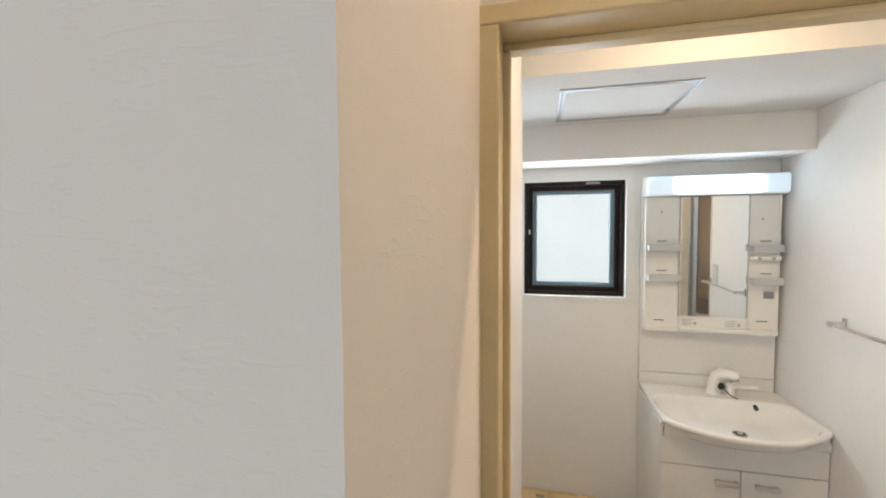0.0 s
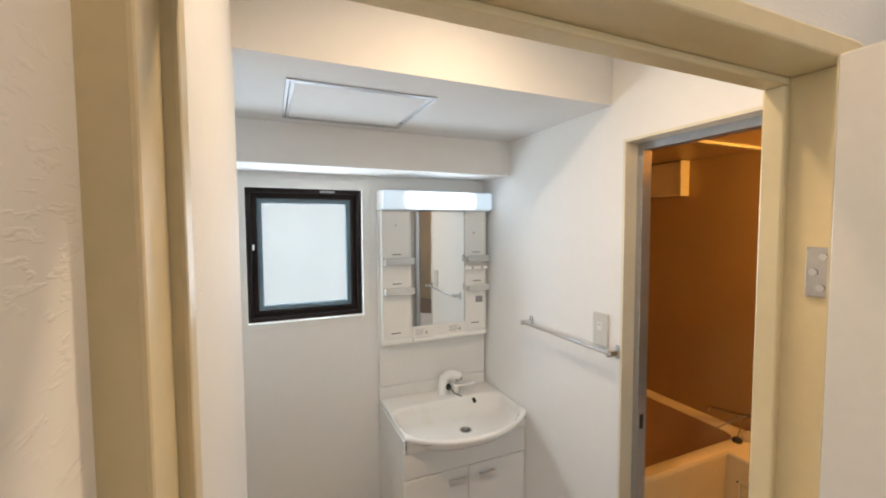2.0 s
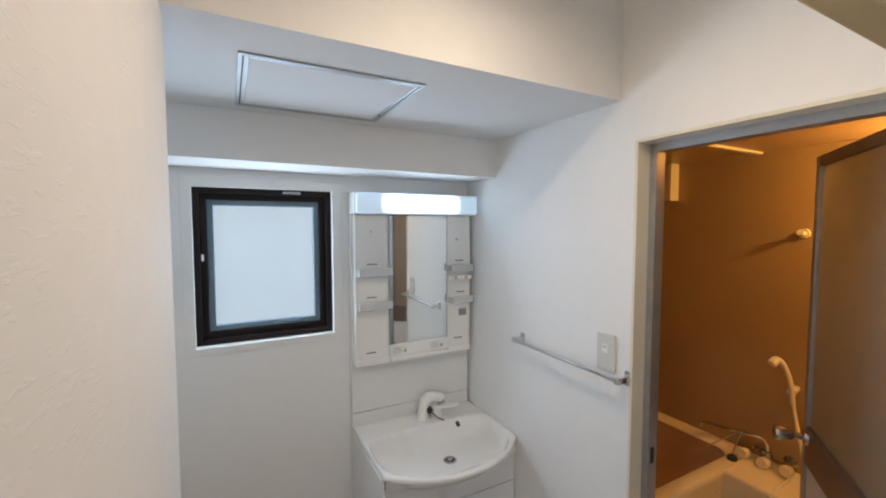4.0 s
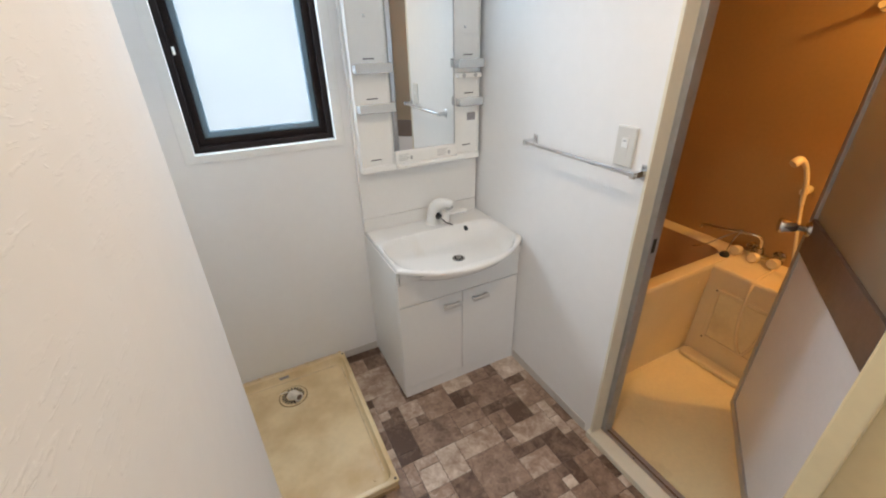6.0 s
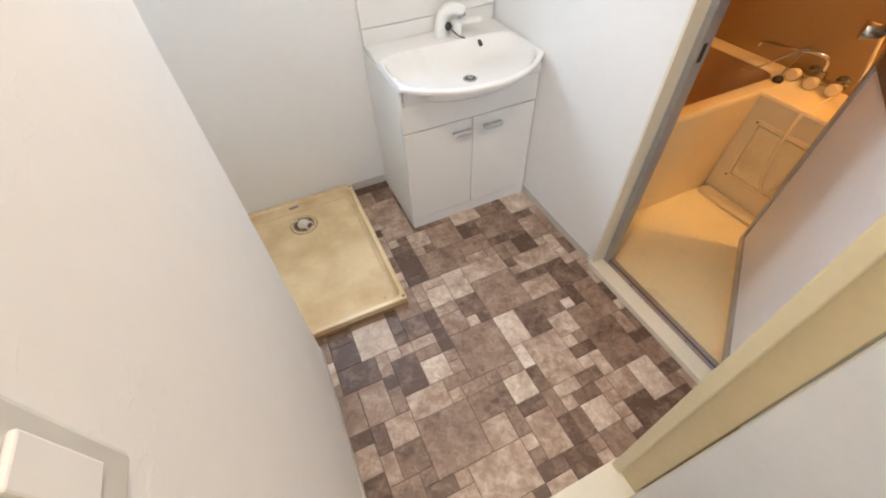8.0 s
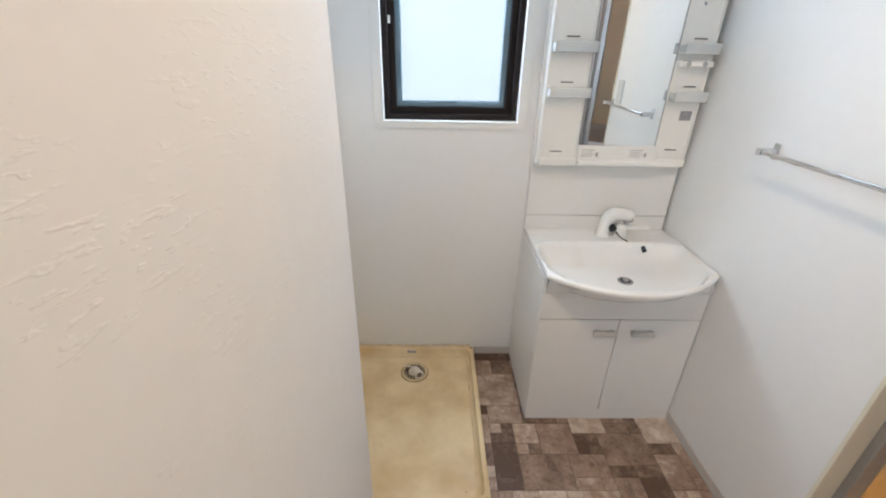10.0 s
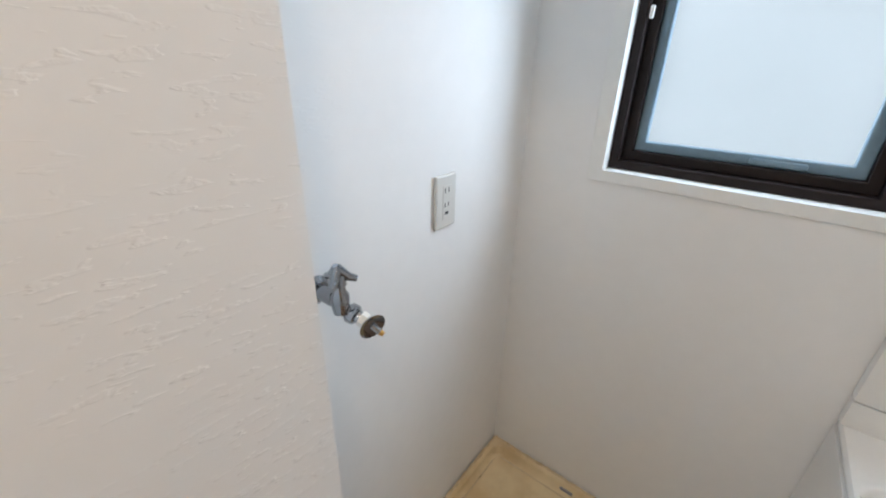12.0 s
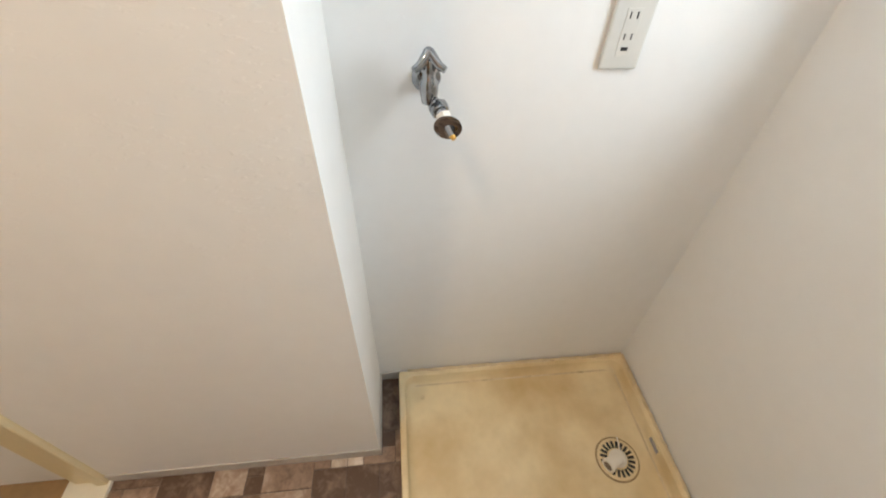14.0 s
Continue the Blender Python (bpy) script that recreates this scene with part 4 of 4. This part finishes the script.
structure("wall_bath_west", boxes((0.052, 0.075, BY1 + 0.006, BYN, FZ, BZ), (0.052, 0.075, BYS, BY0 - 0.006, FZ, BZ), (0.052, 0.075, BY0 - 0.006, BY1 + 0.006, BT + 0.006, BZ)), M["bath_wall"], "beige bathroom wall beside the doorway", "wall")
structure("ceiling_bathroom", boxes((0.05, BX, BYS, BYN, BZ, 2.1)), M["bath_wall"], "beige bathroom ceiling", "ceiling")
structure("trim", boxes((0.09, BX - 0.01, -0.765, -0.735, BZ - 0.012, BZ), bevel=0.003), M["tub"], "pale ceiling joint strip", "trim")


def bath_frame():
    d = thing("door_2", (0, 0, 0), "aluminium bathroom door frame lined in cream", "door frame")
    d["kind"] = "structure"
    c = 0.010
    part("casing", boxes((-0.006, 0.050, BY1 - c, BY1 + 0.0, 0.0, BT), bevel=0.0015), M["casing"], d)
    part("casing", boxes((-0.006, 0.050, BY0, BY0 + c, 0.0, BT), bevel=0.0015), M["casing"], d)
    part("casing_head", boxes((-0.006, 0.050, BY0 + c, BY1 - c, BT - c, BT), bevel=0.0015), M["casing"], d)
    part("threshold", boxes((-0.018, 0.046, BY0 + c, BY1 - c + 0.02, 0.0, 0.030), bevel=0.004), M["casing"], d, "cream door threshold")
    part("post", boxes((0.050, 0.092, BY1 - 0.030, BY1 - 0.004, 0.0, BT), bevel=0.002), M["alu"], d)
    part("post", boxes((0.050, 0.092, BY0 + 0.004, BY0 + 0.030, 0.0, BT), bevel=0.002), M["alu"], d)
    part("head_rail", boxes((0.050, 0.092, BY0 + 0.030, BY1 - 0.030, BT - 0.034, BT), bevel=0.002), M["alu"], d)
    part("sill_rail", boxes((0.046, 0.092, BY0 + 0.030, BY1 - 0.030, FZ, 0.024), bevel=0.002), M["alu"], d)
    part("sill_groove", boxes((0.064, 0.072, BY0 + 0.030, BY1 - 0.030, 0.0241, 0.0252)), M["alu_brown"], d)
    for y in (-1.12, -1.40):
        smooth(part("screw", bar((0.056, y, 0.0238), (0.056, y, 0.0252), 0.003, 10), M["dark"], d))
    part("strike", boxes((0.060, 0.076, BY1 - 0.0312, BY1 - 0.0302, 0.862, 0.912)), M["dark"], d, "dark latch strike")
    return d


bath_frame()


def bath_leaf():
    """Aluminium leaf with frosted glass above and a white panel below, standing open into the bathroom."""
    L, z0, z1 = 0.700, 0.030, 1.812
    d = thing("bathroom_door", (0.075, -1.545, 0.0), "aluminium bathroom door, frosted glass over a white panel, open", "door", turn=34.6)
    t0, t1 = -0.014, 0.014
    part("hinge_stile", boxes((0.0, 0.030, t0, t1, z0, z1), bevel=0.002), M["alu"], d)
    part("lock_stile", boxes((L - 0.030, L, t0, t1, z0, z1), bevel=0.002), M["alu"], d)
    part("stile_gasket", boxes((L, L + 0.006, -0.006, 0.006, z0 + 0.01, z1 - 0.01)), M["black"], d, "dark rubber edge")
    part("top_rail", boxes((0.030, L - 0.030, t0, t1, z1 - 0.034, z1), bevel=0.002), M["alu_brown"], d, "brown top rail")
    part("bottom_rail", boxes((0.030, L - 0.030, t0, t1, z0, z0 + 0.040), bevel=0.002), M["alu"], d)
    mid = part("middle_rail", boxes((0.030, L - 0.030, t0 - 0.001, t1 + 0.001, 0.800, 0.925), bevel=0.002), M["alu_brown"], d, "brown middle rail")
    part("lower_panel", boxes((0.030, L - 0.030, -0.006, 0.006, z0 + 0.040, 0.800)), M["tub_panel"], d, "white lower panel")
    part("glass", boxes((0.030, L - 0.030, -0.003, 0.003, 0.925, z1 - 0.034)), M["bath_glass"], d, "amber-lit frosted glass")
    for s in (1, -1):
        b = bmesh.new()
        y = s * 0.015
        sweep(b, [(L - 0.040, y, 0.890), (L - 0.040, y + s * 0.008, 0.890)], [0.026, 0.022], 22)
        sweep(b, [(L - 0.040, y + s * 0.008, 0.890), (L - 0.040, y + s * 0.040, 0.890)], 0.010, 16)
        sweep(b, [(L - 0.040, y + s * 0.034, 0.890), (L - 0.040, y + s * 0.044, 0.890), (L - 0.040, y + s * 0.078, 0.890), (L - 0.040, y + s * 0.084, 0.890)], [0.014, 0.019, 0.026, 0.023], 22)
        smooth(part("knob", b, M["chrome_worn"], mid, "chrome door knob"))
    b = bmesh.new()
    for k in range(7):
        box(b, 0.05 + 0.012 * k, 0.057 + 0.012 * k, t0 - 0.002, t0, z0 + 0.010, z0 + 0.030)
    part("drain_grille", b, M["dark"], d)
    return d


bath_leaf()


def bathtub():
    t = thing("bathtub", (0, 0, 0), "cream moulded bathtub with a boxed ledge", "bathtub")
    z, yf = 0.50, -0.790
    bm = bmesh.new()
    # rim and tapering well
    xo0, xo1, yo0, yo1 = 0.080, BX - 0.002, yf, BYN - 0.002

    def loop(x0, x1, y0, y1, h, r, n=6):
        out = []
        for cx, cy, a0 in ((x1 - r, y1 - r, 0), (x0 + r, y1 - r, 90), (x0 + r, y0 + r, 180), (x1 - r, y0 + r, 270)):
            for k in range(n):
                a = radians(a0 + 90 * k / (n - 1))
                out.append(bm.verts.new((cx + r * math.cos(a), cy + r * math.sin(a), h)))
        return out

    loops = [loop(xo0, xo1, yo0 + 0.02, yo1, FZ, 0.01), loop(xo0, xo1, yo0 + 0.004, yo1, z - 0.03, 0.012), loop(xo0, xo1, yo0, yo1, z - 0.012, 0.016), loop(xo0 + 0.006, xo1 - 0.006, yo0 + 0.006, yo1 - 0.006, z, 0.018),
             loop(xo0 + 0.055, xo1 - 0.075, yo0 + 0.060, yo1 - 0.09, z, 0.06), loop(xo0 + 0.064, xo1 - 0.084, yo0 + 0.070, yo1 - 0.10, z - 0.012, 0.07)]
    for a, b in zip(loops, loops[1:]):
        for k in range(len(a)):
            bm.faces.new((a[k], a[(k + 1) % len(a)], b[(k + 1) % len(a)], b[k]))
    bmesh.ops.recalc_face_normals(bm, faces=bm.faces)
    smooth(part("rim", bm, M["tub"], t), 45)
    # the well, in a darker tan than the rim
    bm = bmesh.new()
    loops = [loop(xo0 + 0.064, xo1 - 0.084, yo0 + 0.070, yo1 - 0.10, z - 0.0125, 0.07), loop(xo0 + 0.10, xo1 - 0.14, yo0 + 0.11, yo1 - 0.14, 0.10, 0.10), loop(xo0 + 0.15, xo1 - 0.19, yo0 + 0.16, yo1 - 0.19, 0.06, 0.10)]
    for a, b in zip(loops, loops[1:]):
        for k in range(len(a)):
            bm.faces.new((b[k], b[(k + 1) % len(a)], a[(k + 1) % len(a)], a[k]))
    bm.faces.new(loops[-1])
    smooth(part("well", bm, M["tub_inner"], t, "tub interior, darker tan than the rim"), 45)
    ledge = part("ledge", boxes((0.868, BX - 0.003, -1.75, yf + 0.03, FZ, z - 0.004), bevel=0.014), M["tub"], t, "boxed ledge along the wall")
    pn = part("access_panel", ring_frame((-1.165, -0.835, 0.10, 0.395), (-1.145, -0.855, 0.12, 0.375), 0.857, 0.8685, axis="x", bevel=0.004), M["tub"], ledge)
    part("panel_sheet", boxes((0.861, 0.8685, -1.142, -0.858, 0.123, 0.372), bevel=0.003), M["bath_floor"], ledge)
    for y, h in ((-0.845, 0.385), (-0.845, 0.11), (-1.155, 0.385), (-1.155, 0.11)):
        smooth(part("screw", bar((0.854, y, h), (0.851, y, h), 0.004, 8), M["dark"], ledge))
    part("step", boxes((0.80, 0.864, -1.75, yf - 0.002, FZ, 0.006), bevel=0.008), M["bath_floor"], ledge)
    return t


bathtub()


def bath_mixer():
    m = thing("bath_mixer", (0.0, 0.03, -0.03), "worn chrome bath mixer with a swivel spout and pale knobs", "bath mixer")
    b = sweep(bmesh.new(), [(1.085, -0.80, 0.555), (1.085, -0.99, 0.555)], 0.013)
    for y in (-0.83, -0.95):
        sweep(b, [(1.147, y, 0.555), (1.140, y, 0.555), (1.136, y, 0.555)], [0.028, 0.028, 0.018])
        sweep(b, [(1.136, y, 0.555), (1.085, y, 0.555)], 0.014)
    sweep(b, [(1.085, -0.89, 0.540), (1.085, -0.89, 0.590)], [0.019, 0.015])
    smooth(part("body", b, M["chrome_worn"], m))
    for y, z in ((-0.81, 0.553), (-0.89, 0.548), (-0.975, 0.556)):
        b = sweep(bmesh.new(), [(1.078, y, z), (1.062, y, z), (1.058, y, z), (1.034, y, z + 0.004), (1.026, y, z + 0.005)], [0.016, 0.016, 0.024, 0.026, 0.021], 10)
        smooth(part("knob", b, M["tub"], m, "pale fluted knob"))
    b = sweep(bmesh.new(), arc([(1.085, -0.89, 0.585), (1.075, -0.885, 0.635), (1.06, -0.85, 0.652), (1.03, -0.72, 0.645), (1.012, -0.645, 0.642), (1.008, -0.632, 0.62)], 5), 0.008, 12)
    smooth(part("spout", b, M["chrome"], m))
    return m


bath_mixer()


def bath_plug():
    p = thing("bath_plug", (0, 0, 0), "black rubber bath plug on a chain, resting on the tub rim", "plug")
    b = bmesh.new()
    sweep(b, [(0.985, -0.762, 0.501), (0.985, -0.762, 0.512), (0.985, -0.762, 0.522)], [0.020, 0.022, 0.014], 18)
    smooth(part("stopper", b, M["black"], p))
    b = sweep(bmesh.new(), arc([(0.985, -0.762, 0.522), (1.00, -0.775, 0.60), (1.02, -0.79, 0.645), (1.00, -0.74, 0.60), (0.96, -0.67, 0.53), (0.95, -0.62, 0.503)], 5), 0.003, 6)
    smooth(part("chain", b, M["chrome_worn"], p))
    return p


bath_plug()


def shower():
    s = thing("hand_shower", (0, -0.028, -0.065), "cream hand shower on a wall holder with a hose", "shower")
    b = bmesh.new()
    sweep(b, [(1.148, -0.895, 0.93), (1.085, -0.905, 0.93)], 0.017)
    smooth(part("holder", b, M["tub"], s))
    b = sweep(bmesh.new(), arc([(1.08, -0.915, 0.88), (1.075, -0.905, 0.97), (1.065, -0.885, 1.04), (1.045, -0.865, 1.065), (1.02, -0.855, 1.05)], 5), [0.010] * 10 + [0.011, 0.012, 0.013, 0.015, 0.016, 0.018, 0.019, 0.019, 0.019, 0.019, 0.017], 14)
    smooth(part("head", b, M["tub"], s, "cream shower head"))
    b = sweep(bmesh.new(), arc([(1.08, -0.915, 0.885), (1.06, -0.94, 0.80), (1.02, -0.99, 0.64), (0.95, -1.03, 0.555), (0.850, -1.05, 0.50), (0.842, -1.04, 0.30), (0.845, -1.00, 0.20), (0.845, -0.955, 0.30), (0.862, -0.94, 0.535), (1.04, -0.93, 0.57)], 6), 0.007, 10)
    smooth(part("hose", b, M["tub"], s))
    return s


shower()


def rail_end(where):
    r = thing("towel_hook", where, "small white wall hook", "hook")
    smooth(part("base", bar((0, 0, 0), (-0.012, 0, 0), 0.020, 18), M["tub"], r))
    smooth(part("peg", sweep(bmesh.new(), [(-0.012, 0, 0), (-0.04, 0, 0), (-0.05, 0, 0.004)], [0.009, 0.009, 0.013], 14), M["tub"], r))
    return r


rail_end((BX, -0.930, 1.555))


def vent_box():
    v = thing("vent_box", (BX, -0.165, 1.838), "cream bathroom vent box high on the wall", "vent")
    part("body", boxes((-0.07, 0.0, -0.185, 0.184, -0.108, 0.088), bevel=0.006), M["tub"], v)
    part("side_cover", boxes((-0.073, 0.0, -0.200, -0.1855, -0.112, 0.090), bevel=0.003), M["bath_floor"], v)
    return v


vent_box()


def bath_lamp():
    l = thing("bathroom_lamp", (BX, -1.45, 1.80), "amber-lit round bathroom wall lamp", "lamp")
    smooth(part("base", sweep(bmesh.new(), [(0, 0, 0), (-0.03, 0, 0), (-0.075, 0, 0)], [0.06, 0.06, 0.035], 24), M["plastic"], l))
    b = sweep(bmesh.new(), [(-0.17 + 0.075 * math.cos(a), 0, 0) for a in (0.35, 0.8, 1.2, 1.57, 2.0, 2.5, 2.9)], [0.075 * math.sin(a) for a in (0.35, 0.8, 1.2, 1.57, 2.0, 2.5, 2.9)], 24)
    g = smooth(part("glass", b, M["bath_dome"], l, "glowing lamp globe"))
    g.visible_shadow = False
    return l


bath_lamp()

# ---- floor pieces ----
# the print's patchwork on a 47 mm grid, far row first; a run of one letter is one piece, letters run from dark to pale
MOD, FX, FY = 0.047, -1.407, -1.652
PATCHWORK = [
    "jjkksjjeejjjjaaainiieegggnntno",
    "jjiiijjeejjjjaaabbsseegggnnssj",
    "jjiiijjeejjjjiieeskkeennfffssj",
    "iinnniiiijjjjiieeikkiinnfffiii",
    "iinnniiiiggggnnnnijeiinnfffiii",
    "iinnniiiiggggnnnnajajjiaabeefe",
    "eeejjiiiiggggnnnniiijjoaaoeess",
    "eeejjppeeggggnnnniiijjnjjoaaee",
    "nnooippeefssaaoooaaaeenjjnaaee",
    "ieoonppnstssnnoooaaaisssinesss",
    "ebaanolnstbbnnsfnnjjjsssjjesss",
    "ssaaiiljjjbbnnefnnjjjaeiiiisss",
    "ssikiikjjjnaeeaaoejjjaeiiiieeo",
    "aaakjeajjjiieeaaiiiikkkiiiinno",
    "aaaijeatttiiasaaiiiikkkaaeennj",
    "aaaissstttejajbbiiiioopijaanni",
    "ffffssseiiijiinoottnnnnijaaotn",
    "ffffjjbbiiieiinssttnnnnennnnte",
    "ffffaibbtttbiijssttiiiionnnnse",
    "ffffaiaatttbeebnneeiiiieefeesn",
    "iieeetaatttaeebjjeeiiiinnneefn",
    "iieeesbbbnsonnajjsfiiiinnneefs",
    "iilljjbbbnaaiiaiiiissffeefaiis",
    "kklliiioobaassjiiiissffeesajja",
    "kklliiiooiaassniiiissffttiijja",
    "kkjjiiiooioookkiiiitnnnttiijjs",
    "fijjkabennooonjjkjntnnnsieeene",
    "faaikooenniiiieeessennnaaeeene",
    "eaajjooneeiiiieeessennnsteeeaa",
    "iiijjbbneeiiiinniaaiooffteeeii",
    "iiiaabbjjfiiiinninnineeonnssii",
    "iiiaabbjjaajoooosnnbessinnssee",
    "jjnaafiikknnooooennbessnaassin",
    "jjneeeiikknnoooobbaajiioaabaan",
    "iiieeeffejjjinnannaaniibaannni",
    "iiieeeffijjjinnaioobbiijjinnni",
]
TONES = {"abcdA": 0.02, "efghB": 0.14, "ijklm": 0.30, "nopqr": 0.46, "stuvw": 0.62}


def floor_tiles():
    rnd = random.Random(7)
    rows = PATCHWORK[::-1]
    nx, ny = len(rows[0]), len(rows)
    taken, meshes = set(), {}

    def mesh_for(w, h):
        if (w, h) not in meshes:
            g, dpt, c = 0.0008, 0.0016, 0.0012
            sx, sy = w * MOD / 2 - g, h * MOD / 2 - g
            b = bmesh.new()
            lo = [b.verts.new((x * sx, y * sy, -dpt)) for x, y in ((-1, -1), (1, -1), (1, 1), (-1, 1))]
            hi = [b.verts.new((x * (sx - c), y * (sy - c), 0.0)) for x, y in ((-1, -1), (1, -1), (1, 1), (-1, 1))]
            b.faces.new(hi)
            for k in range(4):
                b.faces.new((lo[k], lo[(k + 1) % 4], hi[(k + 1) % 4], hi[k]))
            me = bpy.data.meshes.new("vinyl_tile")
            b.normal_update()
            b.to_mesh(me)
            b.free()
            me.materials.append(M["tile"])
            meshes[(w, h)] = me
        return meshes[(w, h)]

    for j in range(ny):
        for i in range(nx):
            if (i, j) in taken:
                continue
            ch = rows[j][i]
            w = 1
            while i + w < nx and rows[j][i + w] == ch and (i + w, j) not in taken:
                w += 1
            h = 1
            while j + h < ny and all(rows[j + h][i + a] == ch for a in range(w)):
                h += 1
            taken.update((i + a, j + b_) for a in range(w) for b_ in range(h))
            x0, y0 = FX + i * MOD, FY + j * MOD
            x1, y1 = x0 + w * MOD, y0 + h * MOD
            tone = next(v for k, v in TONES.items() if ch in k) + rnd.uniform(-0.05, 0.05)
            # nothing under the pan, the cabinet or the thick wall
            if (x1 < -0.80 and y0 > -0.77) or (x0 > -0.58 and y0 > -0.37) or (x1 < -1.16 and y1 < -0.86) or x0 > -0.004 or x1 < -1.39:
                continue
            ob = new("vinyl_tile", mesh_for(w, h))
            ob.parent = FLOOR
            ob.location = ((x0 + x1) / 2, (y0 + y1) / 2, 0.0)
            ob.color = (tone, tone, tone, 1)


floor_tiles()
